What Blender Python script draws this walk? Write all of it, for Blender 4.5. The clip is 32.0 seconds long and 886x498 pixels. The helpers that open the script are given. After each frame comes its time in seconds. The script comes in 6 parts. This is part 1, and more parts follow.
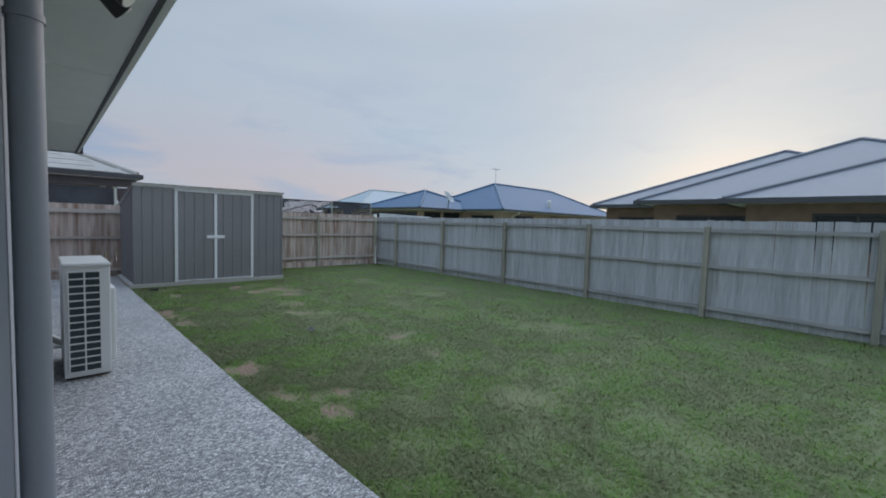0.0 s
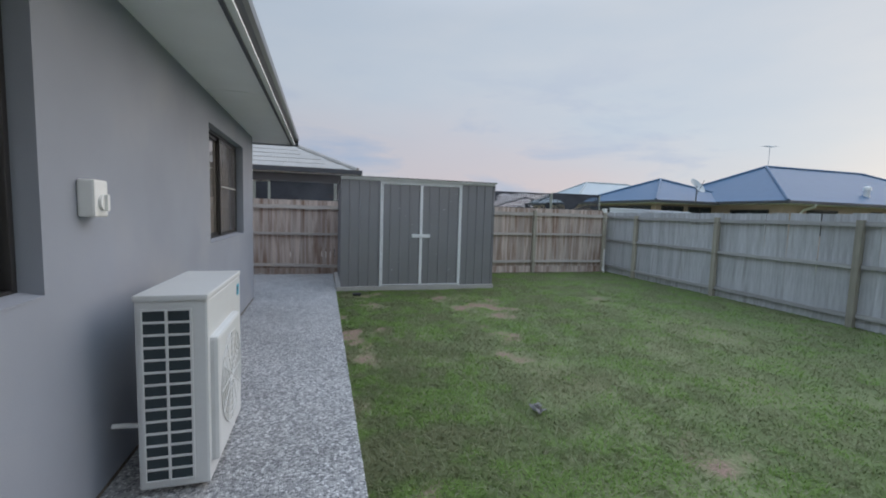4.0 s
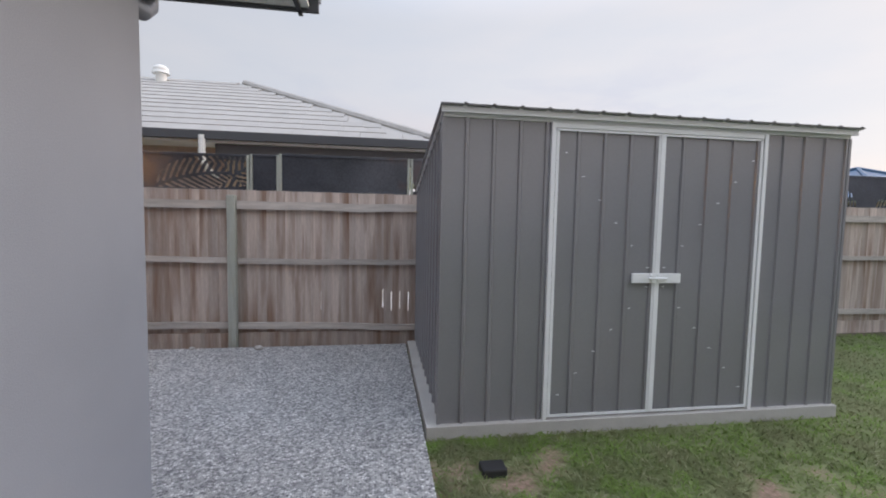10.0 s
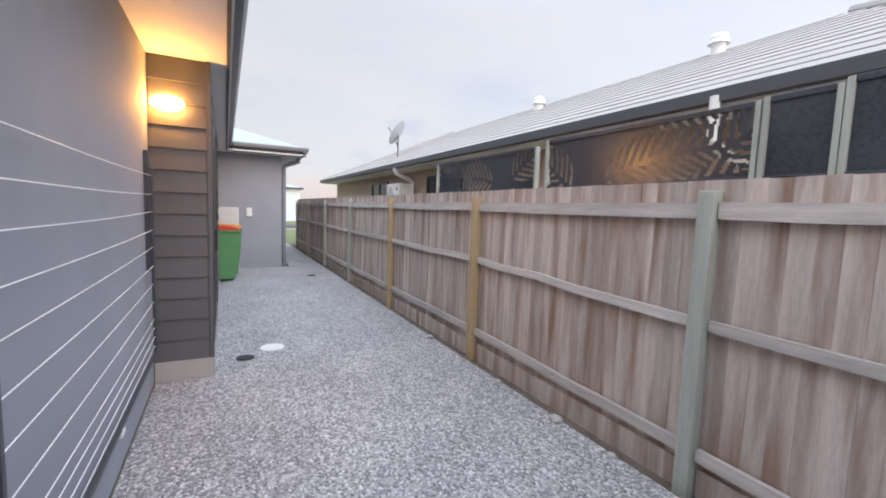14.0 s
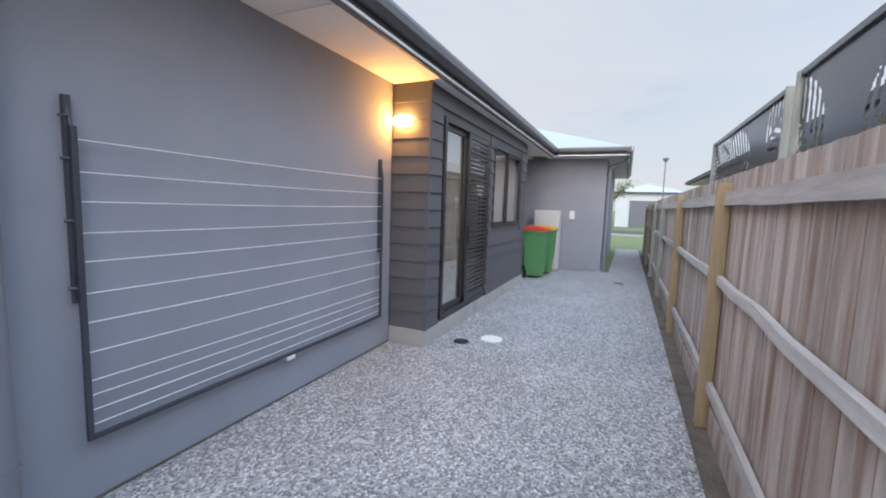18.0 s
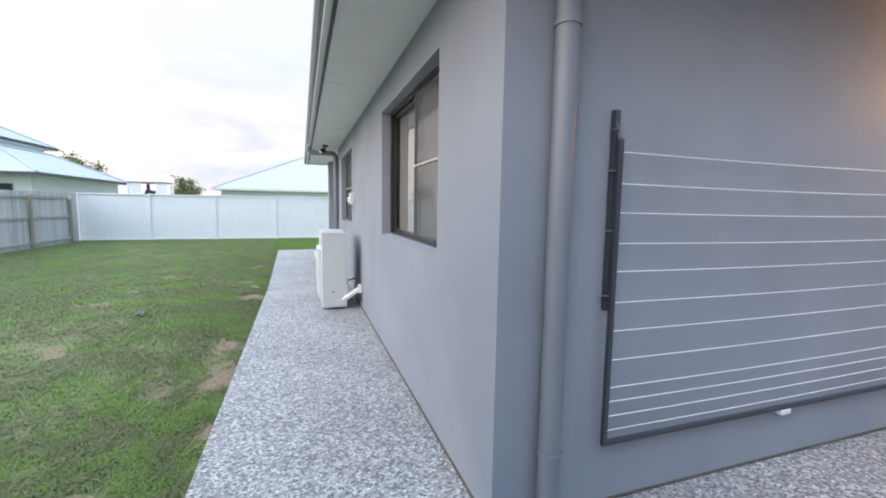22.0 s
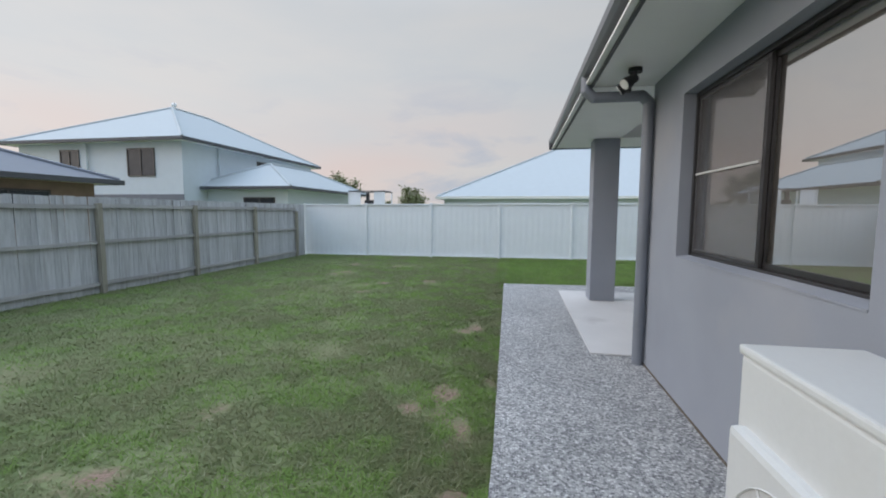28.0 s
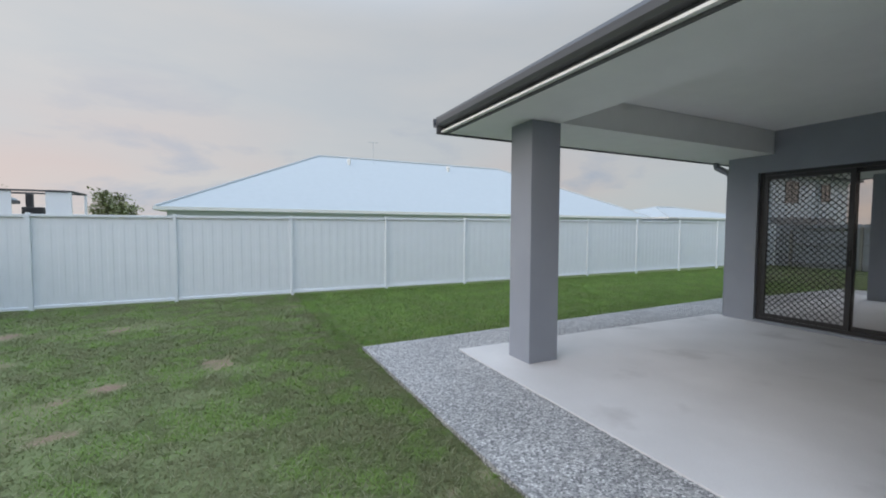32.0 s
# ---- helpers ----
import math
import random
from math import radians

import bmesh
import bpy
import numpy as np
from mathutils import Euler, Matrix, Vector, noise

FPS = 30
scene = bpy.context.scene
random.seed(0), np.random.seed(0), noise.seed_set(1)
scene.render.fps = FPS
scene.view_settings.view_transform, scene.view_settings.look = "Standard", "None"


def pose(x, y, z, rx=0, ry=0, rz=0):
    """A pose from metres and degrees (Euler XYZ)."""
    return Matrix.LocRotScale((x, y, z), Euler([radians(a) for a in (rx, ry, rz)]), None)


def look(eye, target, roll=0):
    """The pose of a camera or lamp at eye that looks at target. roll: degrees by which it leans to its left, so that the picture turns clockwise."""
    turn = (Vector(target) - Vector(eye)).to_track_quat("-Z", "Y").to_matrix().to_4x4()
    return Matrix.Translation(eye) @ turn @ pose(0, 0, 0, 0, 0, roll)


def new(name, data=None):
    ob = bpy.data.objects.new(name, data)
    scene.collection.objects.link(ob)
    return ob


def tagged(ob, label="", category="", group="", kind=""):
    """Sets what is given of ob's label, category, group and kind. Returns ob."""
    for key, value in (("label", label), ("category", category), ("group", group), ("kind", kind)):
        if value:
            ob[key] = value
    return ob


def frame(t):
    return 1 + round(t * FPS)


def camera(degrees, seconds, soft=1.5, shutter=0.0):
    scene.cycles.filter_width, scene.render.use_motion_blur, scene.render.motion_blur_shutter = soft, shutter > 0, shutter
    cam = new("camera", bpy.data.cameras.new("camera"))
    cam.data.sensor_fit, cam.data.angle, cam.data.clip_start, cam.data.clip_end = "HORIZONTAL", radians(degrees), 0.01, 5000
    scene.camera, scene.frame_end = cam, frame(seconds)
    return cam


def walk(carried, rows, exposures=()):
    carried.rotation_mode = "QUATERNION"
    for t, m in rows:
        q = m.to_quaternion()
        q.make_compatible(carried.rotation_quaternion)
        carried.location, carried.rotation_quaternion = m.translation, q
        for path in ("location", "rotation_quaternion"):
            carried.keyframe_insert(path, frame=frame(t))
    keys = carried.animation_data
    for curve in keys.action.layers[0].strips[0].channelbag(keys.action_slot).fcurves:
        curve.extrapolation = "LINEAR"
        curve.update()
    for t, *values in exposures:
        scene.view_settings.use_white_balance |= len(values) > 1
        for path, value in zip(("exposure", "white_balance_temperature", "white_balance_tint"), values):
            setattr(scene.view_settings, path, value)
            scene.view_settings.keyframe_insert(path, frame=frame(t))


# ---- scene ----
cam = camera(93.4, 32.0, soft=1.9)
PATH = [
    (0, (0.091, -10.107, 1.525), (1.474, -8.667, 1.403), 1.7),
    (0.5, (0.354, -9.966, 1.552), (1.548, -8.369, 1.395), 2.0),
    (1, (0.592, -9.745, 1.554), (1.55, -7.998, 1.382), 1.7),
    (1.5, (0.773, -9.483, 1.533), (1.519, -7.637, 1.349), 2.1),
    (2, (0.898, -9.151, 1.538), (1.521, -7.26, 1.35), 1.6),
    (2.5, (1.01, -8.757, 1.543), (1.549, -6.839, 1.358), 1.7),
    (3, (1.085, -8.372, 1.54), (1.586, -6.444, 1.356), 1.7),
    (3.5, (1.105, -8.003, 1.548), (1.625, -6.08, 1.369), 1.7),
    (4, (1.12, -7.568, 1.528), (1.673, -5.654, 1.357), 1.7),
    (4.5, (1.121, -7.132, 1.511), (1.711, -5.229, 1.345), 1.6),
    (6.5, (1.013, -5.28, 1.516), (1.703, -3.41, 1.353), 1.2),
    (7, (0.986, -4.812, 1.521), (1.687, -2.946, 1.36), 1.2),
    (7.5, (0.961, -4.367, 1.535), (1.678, -2.507, 1.369), 1.3),
    (8, (0.974, -3.883, 1.531), (1.678, -2.018, 1.364), 1.1),
    (8.5, (0.972, -3.429, 1.507), (1.614, -1.542, 1.345), 1.1),
    (9, (0.995, -2.975, 1.502), (1.577, -1.068, 1.34), 0.9),
    (9.5, (1.048, -2.533, 1.44), (1.487, -0.587, 1.305), 0.9),
    (10, (1.057, -2.073, 1.434), (1.354, -0.1, 1.302), 1.1),
    (10.5, (1.048, -1.66, 1.424), (1.182, 0.331, 1.292), 1.1),
    (11, (1.014, -1.23, 1.444), (0.871, 0.759, 1.3), 1.0),
    (11.5, (1.004, -0.872, 1.528), (0.611, 1.081, 1.345), 1.4),
    (12, (0.991, -0.53, 1.428), (0.292, 1.339, 1.297), 1.2),
    (12.5, (0.971, -0.216, 1.428), (-0.088, 1.475, 1.292), 1.6),
    (13, (0.908, 0.07, 1.508), (-0.448, 1.53, 1.335), 2.0),
    (13.5, (0.83, 0.299, 1.517), (-0.726, 1.543, 1.34), 2.0),
    (14, (0.775, 0.541, 1.524), (-0.99, 1.463, 1.34), 2.1),
    (14.5, (0.684, 0.785, 1.512), (-1.174, 1.499, 1.318), 1.7),
    (15, (0.577, 1.063, 1.512), (-1.359, 1.526, 1.319), 2.2),
    (15.5, (0.565, 1.344, 1.506), (-1.413, 1.563, 1.309), 2.2),
    (17.5, (0.446, 2.21, 1.485), (-1.414, 1.507, 1.275), 1.9),
    (18, (0.478, 2.257, 1.475), (-1.344, 1.461, 1.263), 1.9),
    (18.5, (0.506, 2.231, 1.458), (-1.264, 1.325, 1.246), 1.8),
    (19, (0.547, 2.184, 1.437), (-1.096, 1.062, 1.234), 1.2),
    (19.5, (0.578, 2.153, 1.437), (-0.907, 0.829, 1.234), 1.0),
    (20, (0.601, 2.128, 1.433), (-0.712, 0.633, 1.232), 0.8),
    (20.5, (0.62, 2.097, 1.426), (-0.55, 0.487, 1.228), 0.8),
    (21, (0.656, 2.015, 1.423), (-0.333, 0.288, 1.228), 0.7),
    (21.5, (0.711, 1.851, 1.442), (-0.094, 0.031, 1.239), 0.7),
    (22, (0.787, 1.587, 1.452), (0.149, -0.297, 1.248), 0.9),
    (22.5, (0.791, 1.268, 1.464), (0.312, -0.663, 1.254), 0.8),
    (23, (0.792, 0.885, 1.483), (0.546, -1.088, 1.268), 0.5),
    (23.5, (0.82, 0.457, 1.493), (0.774, -1.53, 1.274), 0.2),
    (24, (0.832, 0.002, 1.472), (0.9, -1.986, 1.264), 0.5),
    (24.5, (0.896, -0.44, 1.509), (1.125, -2.415, 1.295), -0.2),
    (25, (0.96, -0.945, 1.505), (1.243, -2.914, 1.299), 0.2),
    (25.5, (1.032, -1.486, 1.497), (1.352, -3.45, 1.295), 0.1),
    (26, (1.101, -2.023, 1.483), (1.456, -3.981, 1.285), 0.3),
    (26.5, (1.171, -2.446, 1.48), (1.527, -4.405, 1.29), -0.0),
    (28.5, (1.297, -4.226, 1.475), (1.639, -6.189, 1.301), 0.5),
    (29, (1.411, -4.716, 1.499), (1.69, -6.689, 1.329), 0.5),
    (29.5, (1.566, -5.154, 1.541), (1.752, -7.138, 1.377), 0.6),
    (30, (1.856, -5.587, 1.556), (1.715, -7.575, 1.396), 0.5),
    (30.5, (2.107, -5.991, 1.517), (1.753, -7.955, 1.394), 0.5),
    (31, (2.357, -6.433, 1.489), (1.835, -8.361, 1.378), 0.3),
    (31.5, (2.589, -6.872, 1.501), (1.942, -8.76, 1.385), 0.2),
    (32, (2.847, -7.29, 1.499), (1.981, -9.09, 1.401), 0.2),
]
walk(cam, [(t, look(eye, target, roll)) for t, eye, target, roll in PATH],
     [(0.0, 0.08, 5960, 9), (4.0, 0.26, 6230, 11), (9.0, 0.45, 6720, 16), (11.0, 0.92, 6900, 18), (13.0, 1.14, 6830, 18), (15.0, 1.12, 6620, 17), (18.0, 1.02, 6270, 14), (20.0, 1.10, 6170, 12), (21.5, 1.20, 6220, 11), (23.0, 1.04, 6430, 11), (24.5, 0.84, 6450, 11), (26.0, 0.48, 6330, 11), (30.0, 0.42, 6400, 11), (32.0, 0.42, 6350, 11)])

# ---- light ----
world = bpy.data.worlds.new("overcast_dusk")
scene.world = world
world.use_nodes = True
wn, wl = world.node_tree.nodes, world.node_tree.links
wn.clear()


def wnode(kind, **sets):
    n = wn.new(kind)
    for k, v in sets.items():
        n.inputs[k].default_value = v
    return n


w_out = wn.new("ShaderNodeOutputWorld")
w_sky = wn.new("ShaderNodeTexSky")
w_sky.sky_type, w_sky.sun_disc = "NISHITA", False
w_sky.sun_elevation, w_sky.sun_rotation = radians(9), radians(78)
w_clear = wnode("ShaderNodeBackground", Strength=0.12)
wl.new(w_sky.outputs[0], w_clear.inputs[0])
w_co = wn.new("ShaderNodeTexCoord")
w_map = wn.new("ShaderNodeMapping")
w_map.inputs["Scale"].default_value = (1.0, 1.0, 3.6)
wl.new(w_co.outputs["Generated"], w_map.inputs[0])
w_n1 = wnode("ShaderNodeTexNoise", Scale=2.3, Detail=6.0, Roughness=0.55)
w_n2 = wnode("ShaderNodeTexNoise", Scale=1.1, Detail=3.0, Roughness=0.5)
wl.new(w_map.outputs[0], w_n1.inputs[0])
wl.new(w_map.outputs[0], w_n2.inputs[0])
w_hue = wn.new("ShaderNodeValToRGB")
w_hue.color_ramp.elements[0].position, w_hue.color_ramp.elements[0].color = 0.32, (0.677, 0.728, 0.765, 1)
w_hue.color_ramp.elements[1].position, w_hue.color_ramp.elements[1].color = 0.62, (0.745, 0.767, 0.775, 1)
wl.new(w_n1.outputs[0], w_hue.inputs[0])
w_sep = wn.new("ShaderNodeSeparateXYZ")
wl.new(w_co.outputs["Generated"], w_sep.inputs[0])
w_low = wn.new("ShaderNodeMapRange")
w_low.inputs[1].default_value, w_low.inputs[2].default_value = 0.30, 0.04
wl.new(w_sep.outputs[2], w_low.inputs[0])
w_pink = wn.new("ShaderNodeMath")
w_pink.operation = "MULTIPLY"
w_fac = wn.new("ShaderNodeMapRange")
w_fac.inputs[1].default_value, w_fac.inputs[2].default_value = 0.46, 0.66
wl.new(w_n2.outputs[0], w_fac.inputs[0])
wl.new(w_low.outputs[0], w_pink.inputs[0])
wl.new(w_fac.outputs[0], w_pink.inputs[1])
w_mix = wn.new("ShaderNodeMix")
w_mix.data_type = "RGBA"
wl.new(w_pink.outputs[0], w_mix.inputs[0])
wl.new(w_hue.outputs[0], w_mix.inputs[6])
w_mix.inputs[7].default_value = (0.80, 0.67, 0.65, 1)
w_n3 = wnode("ShaderNodeTexNoise", Scale=3.1, Detail=7.0, Roughness=0.58, Distortion=0.3)
wl.new(w_map.outputs[0], w_n3.inputs[0])
w_bank, w_band = wn.new("ShaderNodeMapRange"), wn.new("ShaderNodeMapRange")
w_bank.inputs[1].default_value, w_bank.inputs[2].default_value = 0.53, 0.68
w_band.inputs[1].default_value, w_band.inputs[2].default_value = 0.36, 0.12
wl.new(w_n3.outputs[0], w_bank.inputs[0])
wl.new(w_sep.outputs[2], w_band.inputs[0])
w_both_low = wn.new("ShaderNodeMath")
w_both_low.operation = "MULTIPLY"
wl.new(w_bank.outputs[0], w_both_low.inputs[0])
wl.new(w_band.outputs[0], w_both_low.inputs[1])
w_banked = wn.new("ShaderNodeMix")
w_banked.data_type = "RGBA"
w_banked.inputs[7].default_value = (0.555, 0.61, 0.715, 1)
wl.new(w_both_low.outputs[0], w_banked.inputs[0])
wl.new(w_mix.outputs[2], w_banked.inputs[6])
w_cloud = wnode("ShaderNodeBackground", Strength=0.72)
# Sky boosted well above the view, added to lift the light on the scene.
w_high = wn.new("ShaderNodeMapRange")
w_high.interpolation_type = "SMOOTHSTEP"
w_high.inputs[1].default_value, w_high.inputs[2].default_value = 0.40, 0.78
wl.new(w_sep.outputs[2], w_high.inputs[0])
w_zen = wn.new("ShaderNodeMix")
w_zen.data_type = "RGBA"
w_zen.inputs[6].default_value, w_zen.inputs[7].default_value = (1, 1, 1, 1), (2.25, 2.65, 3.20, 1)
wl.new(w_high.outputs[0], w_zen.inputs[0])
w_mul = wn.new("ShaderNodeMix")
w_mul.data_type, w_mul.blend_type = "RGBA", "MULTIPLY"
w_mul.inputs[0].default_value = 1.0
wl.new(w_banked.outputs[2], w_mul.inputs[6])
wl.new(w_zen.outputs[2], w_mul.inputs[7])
# brighter and warmer towards the sunset (+x), bluer to the side (+y)
w_gx, w_gy = wn.new("ShaderNodeMapRange"), wn.new("ShaderNodeMapRange")
w_gx.inputs[1].default_value, w_gx.inputs[2].default_value = -1.0, 1.0
w_gy.inputs[1].default_value, w_gy.inputs[2].default_value = -0.1, 0.95
wl.new(w_sep.outputs[0], w_gx.inputs[0])
wl.new(w_sep.outputs[1], w_gy.inputs[0])
last = w_mul.outputs[2]
for fac, a, b in ((w_gx, (0.66, 0.675, 0.69, 1), (1.13, 1.075, 1.03, 1)), (w_gy, (0.97, 0.965, 0.96, 1), (0.92, 1.0, 1.10, 1))):
    tint, mul = wn.new("ShaderNodeMix"), wn.new("ShaderNodeMix")
    tint.data_type, mul.data_type, mul.blend_type = "RGBA", "RGBA", "MULTIPLY"
    tint.inputs[6].default_value, tint.inputs[7].default_value = a, b
    mul.inputs[0].default_value = 1.0
    wl.new(fac.outputs[0], tint.inputs[0])
    wl.new(last, mul.inputs[6])
    wl.new(tint.outputs[2], mul.inputs[7])
    last = mul.outputs[2]
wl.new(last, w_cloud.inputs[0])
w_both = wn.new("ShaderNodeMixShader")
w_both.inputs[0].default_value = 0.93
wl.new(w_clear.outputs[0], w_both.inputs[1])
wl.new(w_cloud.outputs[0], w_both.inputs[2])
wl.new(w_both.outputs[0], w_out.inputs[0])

sun = new("sun", bpy.data.lights.new("sun", "SUN"))
sun.data.energy, sun.data.angle, sun.data.color = 1.45, radians(70), (1.0, 0.87, 0.77)
sun.matrix_world = look((26, 8, 8.5), (0, 0, 0))


# ---- materials ----
def material(name, base, rough=0.6, metal=0.0, vary=0.12, scale=3.0, fine=60.0, bump=0.1, stretch=(1, 1, 1), stain_or_sheen=None, stain_or_sheen_at=(0.55, 0.75), stain_or_sheen_scale=1.2,
             per_object=0.0, spec=0.5, coord="Object", bump_dist=0.004):
    """A paint or solid: base colour varied at two scales, an optional colour for stains or painted reflections, and
    fine relief.
    """
    m = bpy.data.materials.new(name)
    m.use_nodes = True
    n, l = m.node_tree.nodes, m.node_tree.links
    b = n["Principled BSDF"]
    b.inputs["Roughness"].default_value, b.inputs["Metallic"].default_value = rough, metal
    b.inputs["Specular IOR Level"].default_value = spec
    co = n.new("ShaderNodeTexCoord")
    mp = n.new("ShaderNodeMapping")
    mp.inputs["Scale"].default_value = stretch
    l.new(co.outputs[coord], mp.inputs[0])
    big = n.new("ShaderNodeTexNoise")
    big.inputs["Scale"].default_value, big.inputs["Detail"].default_value = scale, 4
    l.new(mp.outputs[0], big.inputs[0])
    small = n.new("ShaderNodeTexNoise")
    small.inputs["Scale"].default_value, small.inputs["Detail"].default_value = fine, 3
    l.new(mp.outputs[0], small.inputs[0])
    add = n.new("ShaderNodeMath")
    add.operation = "MULTIPLY_ADD"
    l.new(small.outputs[0], add.inputs[0])
    add.inputs[1].default_value = 0.5
    l.new(big.outputs[0], add.inputs[2])
    rng = n.new("ShaderNodeMapRange")
    rng.inputs[1].default_value, rng.inputs[2].default_value = 0.45, 1.05
    rng.inputs[3].default_value, rng.inputs[4].default_value = 1 - vary, 1 + vary
    l.new(add.outputs[0], rng.inputs[0])
    last = rng.outputs[0]
    if per_object:
        info = n.new("ShaderNodeObjectInfo")
        r2 = n.new("ShaderNodeMapRange")
        r2.inputs[3].default_value, r2.inputs[4].default_value = 1 - per_object, 1 + per_object
        l.new(info.outputs["Random"], r2.inputs[0])
        mul = n.new("ShaderNodeMath")
        mul.operation = "MULTIPLY"
        l.new(last, mul.inputs[0])
        l.new(r2.outputs[0], mul.inputs[1])
        last = mul.outputs[0]
    col = n.new("ShaderNodeVectorMath")
    col.operation = "SCALE"
    col.inputs[0].default_value = base
    l.new(last, col.inputs["Scale"])
    colour = col.outputs[0]
    if stain_or_sheen:
        sn = n.new("ShaderNodeTexNoise")
        sn.inputs["Scale"].default_value, sn.inputs["Detail"].default_value = stain_or_sheen_scale, 5
        l.new(mp.outputs[0], sn.inputs[0])
        if per_object:
            off = n.new("ShaderNodeVectorMath")
            off.operation = "SCALE"
            off.inputs[0].default_value = (17, 31, 7)
            l.new(info.outputs["Random"], off.inputs["Scale"])
            ad = n.new("ShaderNodeVectorMath")
            l.new(mp.outputs[0], ad.inputs[0])
            l.new(off.outputs[0], ad.inputs[1])
            l.new(ad.outputs[0], sn.inputs[0])
        sr = n.new("ShaderNodeMapRange")
        sr.inputs[1].default_value, sr.inputs[2].default_value = stain_or_sheen_at
        l.new(sn.outputs[0], sr.inputs[0])
        mx = n.new("ShaderNodeMix")
        mx.data_type = "RGBA"
        l.new(sr.outputs[0], mx.inputs[0])
        l.new(colour, mx.inputs[6])
        mx.inputs[7].default_value = (*stain_or_sheen, 1)
        colour = mx.outputs[2]
    l.new(colour, b.inputs["Base Color"])
    if bump:
        bp = n.new("ShaderNodeBump")
        bp.inputs["Strength"].default_value, bp.inputs["Distance"].default_value = bump, bump_dist
        l.new(small.outputs[0], bp.inputs["Height"])
        l.new(bp.outputs[0], b.inputs["Normal"])
    return m


def pebble_material():
    """Exposed aggregate: small pebbles from near white to charcoal in pale cement."""
    m = bpy.data.materials.new("exposed_aggregate")
    m.use_nodes = True
    n, l = m.node_tree.nodes, m.node_tree.links
    b = n["Principled BSDF"]
    b.inputs["Roughness"].default_value = 0.62
    co = n.new("ShaderNodeTexCoord")
    warp = n.new("ShaderNodeTexNoise")
    warp.inputs["Scale"].default_value = 40
    l.new(co.outputs["Object"], warp.inputs[0])
    mixv = n.new("ShaderNodeMix")
    mixv.data_type = "VECTOR"
    mixv.inputs[0].default_value = 0.012
    l.new(co.outputs["Object"], mixv.inputs[4])
    l.new(warp.outputs["Color"], mixv.inputs[5])
    vo = n.new("ShaderNodeTexVoronoi")
    vo.inputs["Scale"].default_value = 66
    l.new(mixv.outputs[1], vo.inputs[0])
    ve = n.new("ShaderNodeTexVoronoi")
    ve.feature = "DISTANCE_TO_EDGE"
    ve.inputs["Scale"].default_value = 66
    l.new(mixv.outputs[1], ve.inputs[0])
    sep = n.new("ShaderNodeSeparateColor")
    l.new(vo.outputs["Color"], sep.inputs[0])
    ramp = n.new("ShaderNodeValToRGB")
    e = ramp.color_ramp.elements
    e[0].position, e[0].color = 0.0, (0.12, 0.12, 0.127, 1)
    e[1].position, e[1].color = 1.0, (0.80, 0.795, 0.785, 1)
    for p, c in ((0.22, (0.16, 0.162, 0.17, 1)), (0.45, (0.34, 0.335, 0.335, 1)), (0.70, (0.50, 0.495, 0.485, 1))):
        x = e.new(p)
        x.color = c
    l.new(sep.outputs[0], ramp.inputs[0])
    edge = n.new("ShaderNodeMapRange")
    edge.inputs[1].default_value, edge.inputs[2].default_value = 0.02, 0.16
    l.new(ve.outputs["Distance"], edge.inputs[0])
    mx = n.new("ShaderNodeMix")
    mx.data_type = "RGBA"
    l.new(edge.outputs[0], mx.inputs[0])
    mx.inputs[6].default_value = (0.36, 0.355, 0.35, 1)
    l.new(ramp.outputs[0], mx.inputs[7])
    big = n.new("ShaderNodeTexNoise")
    big.inputs["Scale"].default_value, big.inputs["Detail"].default_value = 1.3, 5
    l.new(co.outputs["Object"], big.inputs[0])
    br = n.new("ShaderNodeMapRange")
    br.inputs[1].default_value, br.inputs[2].default_value, br.inputs[3].default_value, br.inputs[4].default_value = 0.3, 0.7, 0.84, 1.05
    l.new(big.outputs[0], br.inputs[0])
    sc = n.new("ShaderNodeVectorMath")
    sc.operation = "SCALE"
    l.new(mx.outputs[2], sc.inputs[0])
    l.new(br.outputs[0], sc.inputs["Scale"])
    l.new(sc.outputs[0], b.inputs["Base Color"])
    bp = n.new("ShaderNodeBump")
    bp.inputs["Strength"].default_value, bp.inputs["Distance"].default_value = 0.7, 0.006
    l.new(edge.outputs[0], bp.inputs["Height"])
    l.new(bp.outputs[0], b.inputs["Normal"])
    return m


